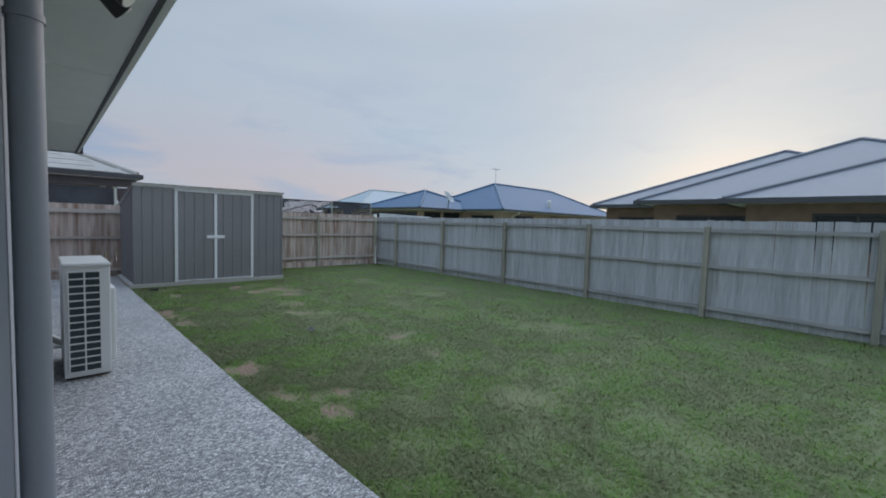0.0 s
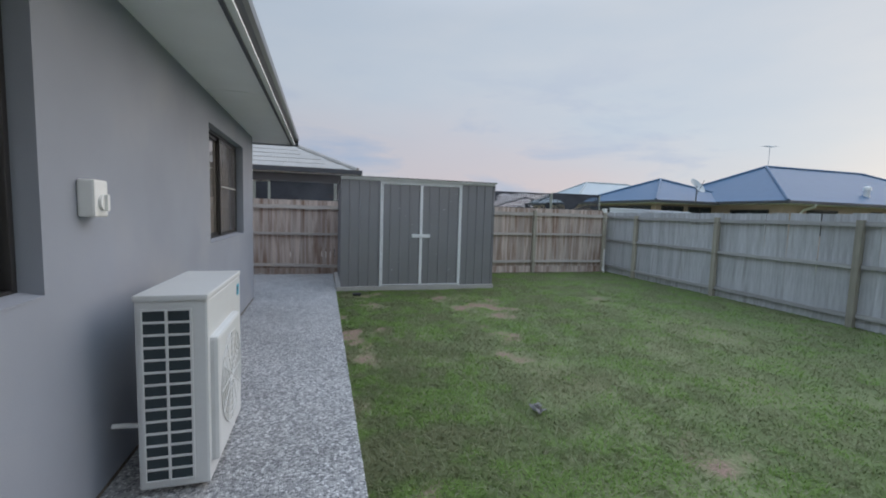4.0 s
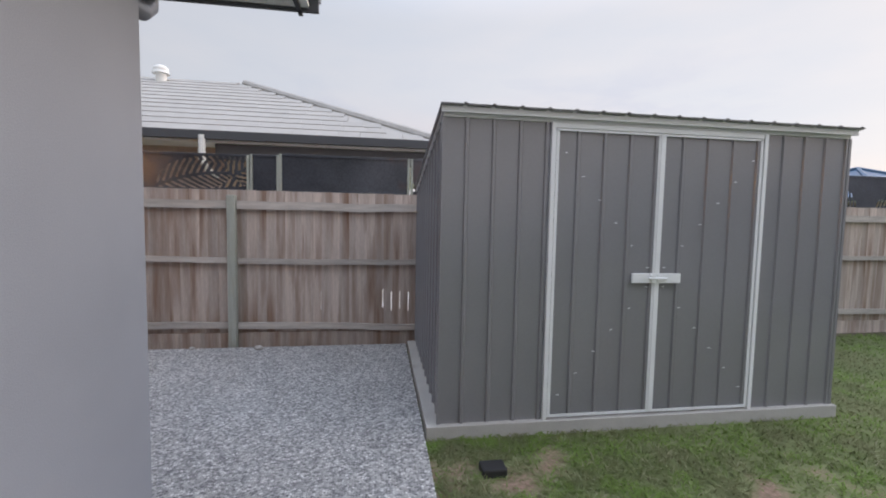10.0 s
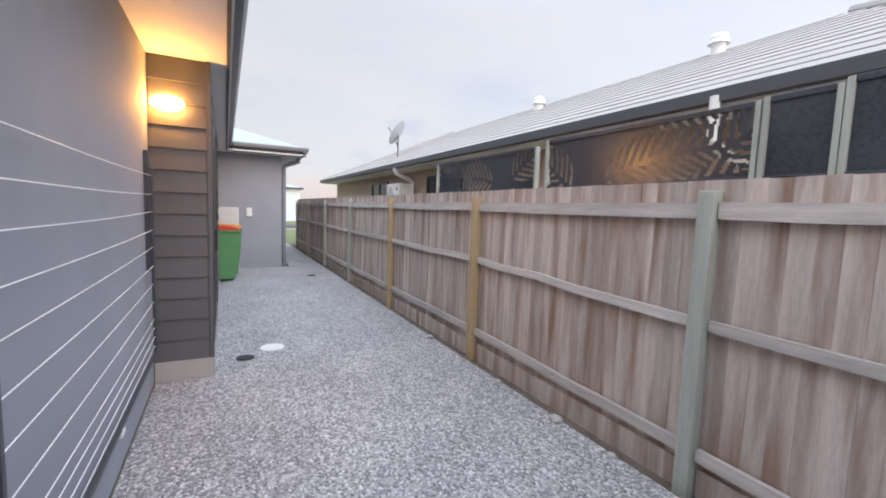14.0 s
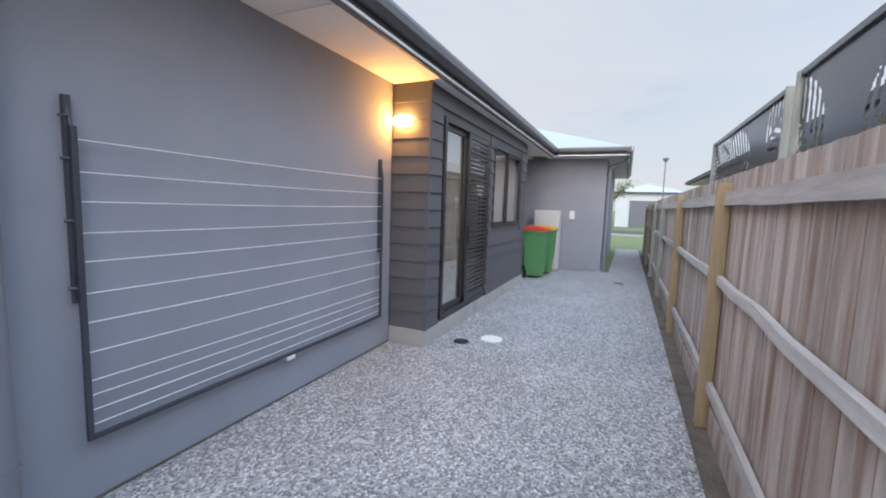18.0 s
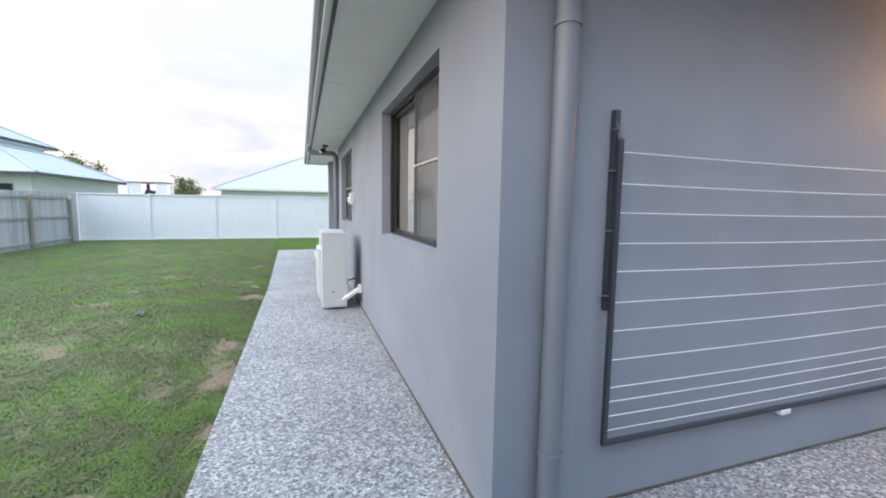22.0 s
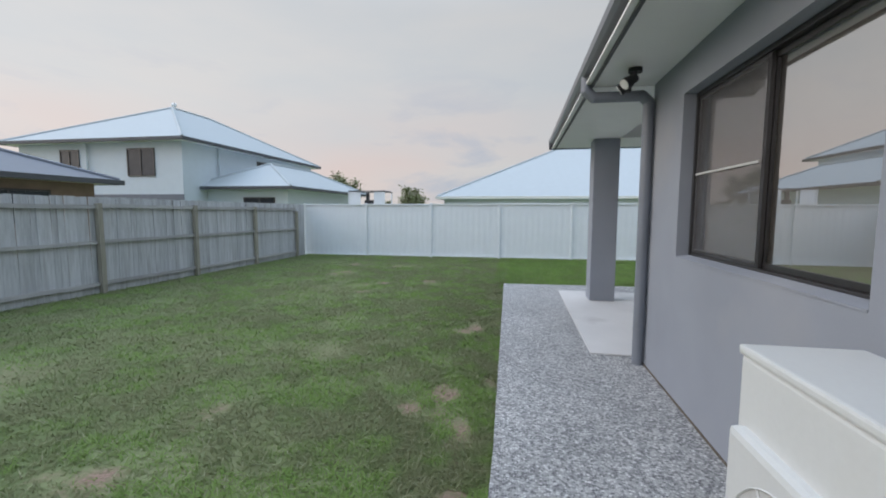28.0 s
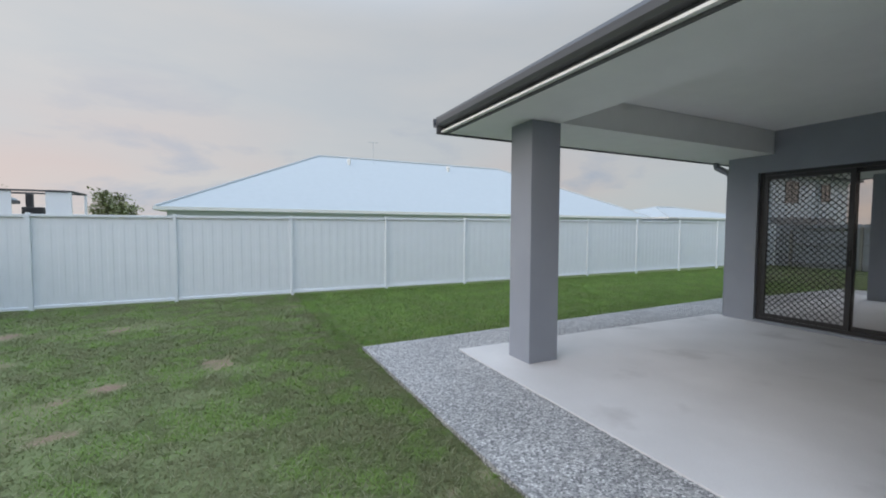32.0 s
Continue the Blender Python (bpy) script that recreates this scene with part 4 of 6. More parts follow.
# ---- air conditioner ----
def air_conditioner(x0, x1, y0, y1, z0, z1):
    t = thing("air_conditioner", ((x0 + x1) / 2, (y0 + y1) / 2, 0), "off-white outdoor air conditioner unit on the path by the wall", "air conditioner")
    bm = B()
    box(bm, x0, x1, y0 + 0.012, y1, z0, z1 - 0.03, 0.014)
    part("body", bm, M_AC, t)
    bm = B()
    box(bm, x0 - 0.004, x1 + 0.004, y0, y1 + 0.004, z1 - 0.032, z1, 0.01)
    part("lid", bm, M_AC, t)
    # coil side: dark fins behind a grid of ribs
    cx0, cx1, cz0, cz1 = x0 + 0.035, x1 - 0.075, z0 + 0.05, z1 - 0.075
    bm = B()
    box(bm, cx0, cx1, y0 + 0.006, y0 + 0.0115, cz0, cz1)
    coil = part("coil", bm, M_COIL, t)
    rows = 14
    for i in range(rows + 1):
        bm = B()
        z = cz0 + (cz1 - cz0) * i / rows
        box(bm, cx0 - 0.004, cx1 + 0.004, y0 - 0.004, y0 + 0.005, z - 0.006, z + 0.006, 0.002)
        part("grid_bar", bm, M_AC, coil)
    for u in (cx0, (cx0 + cx1) / 2, cx1):
        bm = B()
        box(bm, u - 0.006, u + 0.006, y0 - 0.006, y0 + 0.0055, cz0, cz1, 0.002)
        part("grid_bar", bm, M_AC, coil)
    # fan side
    yc, zc, r = y0 + 0.36, z0 + 0.47, 0.27
    bm = B()
    box(bm, x1 - 0.03, x1 + 0.042, y0 + 0.045, y0 + 0.66, z0 + 0.10, z0 + 0.80, 0.022)
    front = part("fan_panel", bm, M_AC, t)
    # No hole here: the disc's grey paints the shade behind the grille.
    bm = B()
    rod(bm, (x1 + 0.0425, yc, zc), (x1 + 0.0435, yc, zc), r, 40)
    part("fan_opening", bm, M_FAN, front)
    for k in range(1, 8):
        bm = B()
        rr = r * k / 7
        n = 40
        for i in range(n):
            a, b = 2 * math.pi * i / n, 2 * math.pi * (i + 1) / n
            rod(bm, (x1 + 0.046, yc + rr * math.cos(a), zc + rr * math.sin(a)), (x1 + 0.046, yc + rr * math.cos(b), zc + rr * math.sin(b)), 0.003, 4)
        part("grille_ring", bm, M_AC, front)
    for i in range(12):
        bm = B()
        a = 2 * math.pi * i / 12
        rod(bm, (x1 + 0.046, yc, zc), (x1 + 0.046, yc + r * math.cos(a), zc + r * math.sin(a)), 0.0035, 5)
        part("grille_spoke", bm, M_AC, front)
    for i in range(9):
        bm = B()
        z = z0 + 0.30 + i * 0.035
        box(bm, x1, x1 + 0.006, y1 - 0.10, y1 - 0.03, z, z + 0.012, 0.002)
        part("vent_slat", bm, M_AC, t)
    bm = B()
    box(bm, x1, x1 + 0.002, y1 - 0.125, y1 - 0.055, z1 - 0.16, z1 - 0.085, 0)
    badge = part("badge", bm, M_BLUE_MARK, t, "square sky-blue badge")
    bm = B()
    prism(bm, [(y1 - 0.115, z1 - 0.10), (y1 - 0.085, z1 - 0.10), (y1 - 0.112, z1 - 0.15)], "x", x1 + 0.002, x1 + 0.003)
    part("badge_mark", bm, M_BLACK, badge)
    bm = B()
    box(bm, x1, x1 + 0.0015, y1 - 0.12, y1 - 0.05, z1 - 0.42, z1 - 0.30, 0)
    part("rating_label", bm, M_PLASTIC, t, "small white rating label")
    bm = B()
    rod(bm, (x0 + 0.19, y1, z0 + 0.22), (x0 + 0.19, y1 + 0.006, z0 + 0.22), 0.012, 12)
    part("screw_cap", bm, M_BLACK, t)
    for y in (y0 + 0.12, y1 - 0.14):
        bm = B()
        box(bm, x0 + 0.01, x1 - 0.01, y - 0.03, y + 0.03, 0.0, z0 + 0.002, 0.006)
        part("foot", bm, M_BLACK, t)
    bm = B()
    pipe(bm, [(x0 + 0.06, y1 - 0.03, z0 + 0.10), (x0 - 0.02, y1 + 0.01, z0 + 0.15), (0.05, y1 + 0.04, z0 + 0.25)], 0.036, 12)
    part("pipe_duct", bm, M_PLASTIC, t, "white pipe duct", True)
    bm = B()
    box(bm, 0.001, 0.06, y1 - 0.01, y1 + 0.09, z0 + 0.20, z0 + 0.32, 0.02)
    part("wall_cover", bm, M_PLASTIC, t)
    bm = B()
    pipe(bm, [(x0 + 0.02, y0 + 0.25, z0 + 0.24), (0.06, y0 + 0.22, z0 + 0.27), (0.012, y0 + 0.2, z0 + 0.28)], 0.014, 8)
    part("cable", bm, M_PLASTIC, t, smooth=True)
    return t


air_conditioner(0.205, 0.54, -5.17, -4.27, 0.03, 1.07)


def thin_sheet(bm, front, back_shift):
    """A closed thin sheet from rows (lower, upper) of points; its back lies back_shift behind."""
    s = Vector(back_shift)
    f = [(bm.verts.new(a), bm.verts.new(b)) for a, b in front]
    k = [(bm.verts.new(Vector(a) + s), bm.verts.new(Vector(b) + s)) for a, b in front]
    for i in range(len(f) - 1):
        bm.faces.new((f[i][0], f[i + 1][0], f[i + 1][1], f[i][1]))
        bm.faces.new((k[i][1], k[i + 1][1], k[i + 1][0], k[i][0]))
        bm.faces.new((f[i][1], f[i + 1][1], k[i + 1][1], k[i][1]))
        bm.faces.new((k[i][0], k[i + 1][0], f[i + 1][0], f[i][0]))
    for i in (0, -1):
        bm.faces.new((f[i][0], f[i][1], k[i][1], k[i][0]))
    bmesh.ops.recalc_face_normals(bm, faces=bm.faces)
    return bm


# ---- garden shed ----
def garden_shed(x0, x1, y0, y1, zf, zb):
    t = thing("garden_shed", ((x0 + x1) / 2, (y0 + y1) / 2, 0), "slate grey ribbed steel garden shed with closed double doors", "shed")
    bm = B()
    box(bm, x0 - 0.085, x1 + 0.03, y0 - 0.045, y1, -0.06, 0.045, 0.006)
    part("base_slab", bm, M_CONC, t)

    def ribbed(a, b, pitch=0.19, d=0.0135):
        """Outline of a ribbed sheet from a to b: broad pans with small raised ribs."""
        pts = []
        n = max(1, round((b - a) / pitch))
        p = (b - a) / n
        for i in range(n):
            s = a + i * p
            pts += [(s, 0), (s + p * 0.77, 0), (s + p * 0.80, d), (s + p * 0.89, d), (s + p * 0.95, 0)]
        return pts + [(b, 0)]

    def sheet(name, a, b, z0, z1, y):
        bm = B()
        pts = ribbed(a, b)
        thin_sheet(bm, [((u, y - d, z0), (u, y - d, z1)) for u, d in pts], (0, 0.004, 0))
        return part(name, bm, M_SHED, t)
    d1, d2, dm = x0 + 0.74, x0 + 2.415, x0 + 1.565
    top = zf - 0.07
    sheet("front_sheet", x0, d1, 0.045, top, y0)
    sheet("front_sheet", d2, x1, 0.045, top, y0)
    for a, b in ((d1 + 0.035, dm - 0.006), (dm + 0.006, d2 - 0.035)):
        door = sheet("door", a, b, 0.075, top - 0.045, y0 - 0.002)
        for u0, u1, z0, z1 in ((a, a + 0.022, 0.075, top - 0.045), (b - 0.022, b, 0.075, top - 0.045), (a, b, 0.06, 0.08), (a, b, top - 0.055, top - 0.04)):
            bm = B()
            box(bm, u0, u1, y0 - 0.020, y0 - 0.0155, z0, z1, 0.001)
            part("door_edge", bm, M_SHED_TRIM, door)
        edge, inner = (a + 0.075, b - 0.06) if a < dm - 0.1 else (b - 0.075, a + 0.06)
        for k in range(6):
            u = edge + (inner - edge) * k / 5
            for z in (top - 0.20 - (top - 1.33) * k / 5, 0.22 + 0.77 * k / 5):
                bm = B()
                box(bm, u - 0.010, u + 0.010, y0 - 0.0165, y0 - 0.0145, z - 0.002, z + 0.002)
                part("rivet", bm, M_SHED_TRIM, door)
        bm = B()
        z = 1.055
        if a < dm - 0.1:
            box(bm, dm - 0.19, dm - 0.006, y0 - 0.032, y0 - 0.0165, z - 0.035, z + 0.035, 0.003)
        else:
            box(bm, dm + 0.006, dm + 0.19, y0 - 0.032, y0 - 0.0165, z - 0.035, z + 0.035, 0.003)
        part("latch_plate", bm, M_SHED_TRIM, door, "pale metal latch plate")
    bm = B()
    rod(bm, (dm - 0.07, y0 - 0.045, 1.055), (dm + 0.07, y0 - 0.045, 1.055), 0.008, 10)
    box(bm, dm - 0.05, dm - 0.03, y0 - 0.05, y0 - 0.03, 1.03, 1.08, 0.002)
    part("bolt", bm, M_SHED_TRIM, t)
    for a in (d1, d2 - 0.03):
        bm = B()
        box(bm, a, a + 0.03, y0 - 0.026, y0 + 0.01, 0.045, top, 0.002)
        part("door_jamb", bm, M_SHED_TRIM, t)
    bm = B()
    box(bm, dm - 0.014, dm + 0.014, y0 - 0.026, y0 - 0.0165, 0.075, top - 0.045, 0.002)
    part("meeting_strip", bm, M_SHED_TRIM, t)
    bm = B()
    box(bm, d1 + 0.03, d2 - 0.03, y0 - 0.02, y0 + 0.01, top - 0.036, top - 0.002, 0.002)
    part("door_head", bm, M_SHED_TRIM, t)
    bm = B()
    box(bm, x0, x1, y0 - 0.014, y0 + 0.02, top, top + 0.04, 0.002)
    part("head_rail", bm, M_SHED_TRIM, t)
    # ends and back, their tops following the roof
    for x, s in ((x0, 1), (x1, -1)):
        bm = B()
        pts = ribbed(y0 + 0.01, y1)
        thin_sheet(bm, [((x - s * d + s * 0.012, u, 0.045), (x - s * d + s * 0.012, u, top + 0.03 + (zb - zf) * (u - y0) / (y1 - y0))) for u, d in pts], (s * 0.004, 0, 0))
        part("end_sheet", bm, M_SHED, t)
        bm = B()
        box(bm, x - 0.012, x + 0.012, y0 - 0.014, y0 + 0.012, 0.045, top, 0.002)
        part("corner_angle", bm, M_SHED, t)
        bm = B()
        prism(bm, [(y0, top + 0.03), (y1, zb - 0.04), (y1, zb - 0.015), (y0, top + 0.055)], "x", x - 0.008, x + 0.008)
        part("end_trim", bm, M_SHED_TRIM, t)
    bm = B()
    box(bm, x0 + 0.03, x1 - 0.03, y1 - 0.03, y1 - 0.02, 0.045, zb - 0.05)
    part("back_sheet", bm, M_SHED, t)
    bm = B()
    box(bm, x0 - 0.02, x1 + 0.02, y0 - 0.05, y0 - 0.03, zf - 0.05, zf - 0.004, 0.002)
    box(bm, x0 - 0.015, x1 + 0.015, y0 - 0.03, y0 + 0.02, zf - 0.03, zf - 0.008, 0)
    part("roof_flashing", bm, M_SHED_TRIM, t)
    bm = B()
    pts = ribbed(x0 - 0.03, x1 + 0.03)
    thin_sheet(bm, [((u, y0 - 0.085, zf + d * 0.55), (u, y1 + 0.02, zb + d * 0.55)) for u, d in pts], (0, 0, -0.006))
    part("roof_sheet", bm, M_SHED, t)
    return t


garden_shed(1.46, 4.60, 0.68, 2.70, 2.19, 1.80)
t = thing("soil_cap", (1.73, 0.24, -0.05), "small black plastic inspection cap in bare soil", "drain cap")
bm = B()
box(bm, 1.655, 1.805, 0.185, 0.295, -0.06, 0.0, 0.012)
part("cap", bm, M_BLACK, t)


# ---- fences ----
def paling_mesh(h, w, mat, seed, gap=None):
    """A rough-sawn board with a slightly uneven top and hollowed face; gap: heights between which one edge is eaten away."""
    r = random.Random(seed)
    b = B()
    t = 0.013
    zs = [0, gap[0], gap[0] + 0.03, gap[1] - 0.03, gap[1], h] if gap else [0, h * 0.33, h * 0.66, h]
    rows_ = []
    for z in zs:
        k = r.uniform(-0.003, 0.003)
        top = z == h
        cut = 0.020 if gap and gap[0] < z < gap[1] else 0.0
        rows_.append([b.verts.new(p) for p in ((-w / 2 + k, -t / 2, z + (r.uniform(-0.002, 0.002) if top else 0)), (0 + k, -t / 2 + r.uniform(0, 0.002), z + (r.uniform(-0.002, 0.002) if top else 0)),
                                              (w / 2 + k - cut, -t / 2, z + (r.uniform(-0.002, 0.002) if top else 0)), (w / 2 + k - cut, t / 2, z), (-w / 2 + k, t / 2, z))])
    for a, c in zip(rows_, rows_[1:]):
        for i in range(5):
            b.faces.new((a[i], a[(i + 1) % 5], c[(i + 1) % 5], c[i]))
    b.faces.new(rows_[0][::-1])
    b.faces.new(rows_[-1])
    return mesh_of("paling", b, mat)


def rail_mesh(length, h, d, mat, seed, axis="x"):
    """A hand-sawn rail that sags and twists a little."""
    r = random.Random(seed)
    b = B()
    n = 5
    prev = None
    for i in range(n + 1):
        s = length * i / n
        dz, dy = r.uniform(-0.012, 0.008) if 0 < i < n else 0, r.uniform(-0.004, 0.004)
        ring = [b.verts.new((s, dy + y, dz + z) if axis == "x" else (dy + y, s, dz + z)) for y, z in ((-d / 2, -h / 2), (d / 2, -h / 2), (d / 2, h / 2), (-d / 2, h / 2))]
        if prev:
            for k in range(4):
                b.faces.new((prev[k], prev[(k + 1) % 4], ring[(k + 1) % 4], ring[k]))
        else:
            b.faces.new(ring[::-1])
        prev = ring
    b.faces.new(prev)
    bmesh.ops.recalc_face_normals(b, faces=b.faces)
    return mesh_of("rail", b, mat)


def post_mesh(h, s, mat):
    b = B()
    box(b, -s / 2, s / 2, -s / 2, s / 2, -0.25, h, 0.008)
    return mesh_of("post", b, mat)


rnd = random.Random(4)
SIDE = thing("fence", (-1, 2.85, 0), "brown weathered timber paling fence with posts and three rails", "fence")
P_SIDE = [-15.2, -12.8, -10.35, -7.9, -5.44, -2.92, -0.57, 1.75, 4.1, 6.75, 9.0]
pm = [paling_mesh(1.84, 0.107, M_PALING, s) for s in range(6)]
pm_gap = [paling_mesh(1.84, 0.107, M_PALING, s + 40, (0.44 + 0.02 * s, 0.70 + 0.015 * s)) for s in range(3)]
lap = 0
x = -15.3
while x < 9.1:
    top = 1.74 + rnd.uniform(-0.002, 0.002)
    lap = 1 - lap
    worn = 0.98 < x < 1.38 or 0.30 < x < 0.40
    piece("paling", pm_gap[rnd.randrange(3)] if worn else pm[rnd.randrange(6)], SIDE, (x, 2.904 + 0.0025 * lap, top - 1.84), (rnd.uniform(-0.003, 0.003), rnd.uniform(-0.004, 0.004), 0 if worn else rnd.choice((0, math.pi))))
    x += 0.1 + rnd.uniform(0.0, 0.003)
po, pg, pt = [post_mesh(1.68, 0.085, m) for m in (M_POST, M_POST_PALE, M_POST_TAN)]
for x in P_SIDE:
    piece("post", pg if x in (-0.57, -7.9, -10.35) else pt if -6 < x < -1 else po, SIDE, (x, 2.85, 0.0))
for a, b in zip(P_SIDE, P_SIDE[1:]):
    for za, zb, h in ((1.575, 1.575, 0.09), (0.95 if a == -0.57 else 1.025, 0.95 if a in (-2.92, -0.57) else 1.025, 0.06), (0.215 if a == -0.57 else 0.265, {-2.92: 0.215, -0.57: 0.16}.get(a, 0.265), 0.07)):
        me = rail_mesh(b - a - 0.1, h, 0.036, M_RAIL, rnd.randrange(999))
        piece("rail", me, SIDE, (a + 0.05, 2.868, za), (0, -math.atan2(zb - za, b - a), 0))
    bm = B()
    box(bm, a + 0.051, b - 0.051, 2.878, 2.892, -0.2, 0.13, 0.003)
    part("plinth_board", bm, M_PALING, SIDE)

REAR = thing("fence", (9.15, -7, 0), "silver-grey weathered timber paling fence with posts and three rails", "fence")
P_REAR = [3.05, 1.68, -0.75, -3.22, -5.62, -7.94, -10.16, -12.40, -14.60, -16.76]


def rear_x(y):
    """The line of the rear fence, which stands a little askew to the house."""
    return 9.10 + 0.0283 * (y - 1.65)


pm = [paling_mesh(1.78, 0.106, M_PALING_G, s + 20) for s in range(6)]
y = 3.0
while y > -17.36:
    top = 1.69 + 0.03 * min(1, max(0, (-y) / 5)) + rnd.uniform(-0.008, 0.008)
    piece("paling", pm[rnd.randrange(6)], REAR, (rear_x(y) + 0.065, y, top - 1.78), (rnd.uniform(-0.006, 0.006), rnd.uniform(-0.01, 0.01), math.pi / 2 + rnd.choice((0, math.pi))))
    y -= 0.1 + rnd.uniform(0.0, 0.003)
po = post_mesh(1.63, 0.09, M_POST)
for y in P_REAR:
    piece("post", po, REAR, (rear_x(y), y, -0.02 - (0.12 if y < -16 else 0.0)))
for a, b in zip(P_REAR, P_REAR[1:]):
    for z, h in ((1.55, 0.07), (0.90, 0.06), (0.14, 0.07)):
        me = rail_mesh(a - b - 0.1, h, 0.036, M_RAIL_G, rnd.randrange(999), "y")
        piece("rail", me, REAR, (rear_x(b) + 0.023, b + 0.05, z + rnd.uniform(-0.012, 0.012)), (0, 0, -math.atan2(rear_x(a) - rear_x(b), a - b)))

t = thing("drain_pipe", (8.98, 2.8, 0), "white plastic pipe rising at the fence corner", "pipe")
bm = B()
pipe(bm, [(9.02, 2.82, 0.62), (9.02, 2.82, 0.10), (8.99, 2.78, 0.02), (8.93, 2.66, -0.02)], 0.028, 10)
part("pipe", bm, M_PLASTIC, t, smooth=True)
t = thing("post_cap", (9.02, 2.9, 1.70), "white cap on the fence corner post", "cap")
bm = B()
box(bm, 8.97, 9.07, 2.84, 2.96, 1.66, 1.80, 0.008)
part("cap", bm, M_PLASTIC, t)
t = thing("steel_fence", (9.6, 0, 0), "low white steel fence beyond the timber fence", "fence")
bm = B()
prism(bm, [(0.5, -0.05), (3.4, -0.05), (3.4, 1.81), (0.5, 1.69)], "x", 9.58, 9.62)
part("panel", bm, M_WHITE_FENCE, t)
bm = B()
prism(bm, [(0.5, 1.69), (3.4, 1.81), (3.4, 1.85), (0.5, 1.73)], "x", 9.56, 9.64)
part("rail", bm, M_WHITE_FENCE, t)

WHITE = thing("steel_fence", (0, -17.43, 0), "white ribbed steel panel fence with slim posts", "fence")
P_WHITE = [8.64 - 2.272 * i for i in range(12)]


def steel_panel(length, h):
    b = B()
    pts = []
    n = 12
    p = length / n
    for i in range(n):
        s = i * p
        pts += [(s, 0), (s + p * 0.4, 0), (s + p * 0.5, 0.004), (s + p * 0.9, 0.004)]
    pts.append((length, 0))
    lo = [b.verts.new((u, d, 0)) for u, d in pts]
    hi = [b.verts.new((u, d, h)) for u, d in pts]
    for i in range(len(pts) - 1):
        b.faces.new((lo[i], lo[i + 1], hi[i + 1], hi[i]))
    return mesh_of("panel", b, M_WHITE_FENCE)


bm = B()
box(bm, 8.67, 9.02, -17.475, -17.455, -0.05, 1.72, 0.003)
part("end_panel", bm, M_WHITE_FENCE, WHITE)
pw = steel_panel(2.22, 1.72)
b = B()
box(b, -0.03, 0.03, -0.03, 0.03, -0.2, 1.76, 0.006)
sp = mesh_of("post", b, M_WHITE_FENCE)
b = B()
box(b, 0, 2.22, -0.02, 0.02, -0.025, 0.025, 0.005)
sr = mesh_of("rail", b, M_WHITE_FENCE)
for i, x in enumerate(P_WHITE):
    piece("post", sp, WHITE, (x, -17.46, 0.008 * i))
    if i + 1 < len(P_WHITE):
        piece("panel", pw, WHITE, (x - 2.246, -17.47, -0.02 + 0.008 * i))
        for z in (0.0, 1.71):
            piece("rail", sr, WHITE, (x - 2.246, -17.455, z + 0.008 * i))


# ---- privacy screens above the side fence ----
def privacy_screen(x0, x1, z0, z1, fern, seed, y=2.945):
    """A thin metal sheet in a slim frame; the fern ones have curved slots cut between leaf blades."""
    t = thing("privacy_screen", ((x0 + x1) / 2, y, z0), "black metal privacy screen with cut-out fern leaves above the fence" if fern else "plain dark privacy screen above the fence", "screen")
    r = random.Random(seed)
    bm = B()
    if fern:
        s = 0.02
        nx, nz = int((x1 - x0) / s), int((z1 - z0) / s)
        ferns = []
        k = x0 + 0.05
        while k < x1:
            side = r.choice((0, 1))
            ferns.append((k, z0 - 0.06 + r.uniform(-0.04, 0.22), r.uniform(0.25, 0.8) if side else math.pi - r.uniform(0.25, 0.8), r.uniform(0.55, 0.95), 1 if side else -1))
            k += r.uniform(0.22, 0.38)
        cut = set()
        for i in range(nx * 2):
            for j in range(nz * 2):
                px, pz = x0 + (i + 0.5) * s / 2, z0 + (j + 0.5) * s / 2
                for fx, fz, ang, ln, sd in ferns:
                    dx, dz = px - fx, pz - fz
                    u, v = dx * math.cos(ang) + dz * math.sin(ang), -dx * math.sin(ang) + dz * math.cos(ang)
                    v += sd * 0.35 * u * u
                    wid = 0.19 * math.sin(min(1, max(0, u / ln)) * math.pi) ** 0.6
                    if 0.03 < u < ln and abs(v) < wid:
                        if abs(v) > 0.016 and ((u - abs(v) * 0.75 - v * v) % 0.070) < 0.030:
                            cut.add((i, j))
                        break
        s /= 2
        for j in range(nz * 2):
            i = 0
            while i < nx * 2:
                if (i, j) in cut:
                    i += 1
                    continue
                k = i
                while k < nx * 2 and (k, j) not in cut:
                    k += 1
                a, b_, c, d = x0 + i * s, x0 + k * s, z0 + j * s, z0 + (j + 1) * s
                poly(bm, [(a, y, c), (b_, y, c), (b_, y, d), (a, y, d)])
                i = k
    else:
        box(bm, x0, x1, y - 0.002, y + 0.002, z0, z1)
    part("sheet", bm, M_SCREEN, t)
    for a, b_, c, d in ((x0, x1, z1 - 0.015, z1 + 0.015), (x0, x1, z0 - 0.015, z0 + 0.015)):
        bm = B()
        box(bm, a, b_, y - 0.014, y + 0.014, c, d, 0.003)
        part("frame_bar", bm, M_SCREEN, t)
    for a in (x0, x1):
        bm = B()
        box(bm, a - 0.013, a + 0.013, y - 0.024, y + 0.016, z0 - 0.75, z1 + 0.012, 0.003)
        part("frame_post", bm, M_POST_PALE, t)
    return t


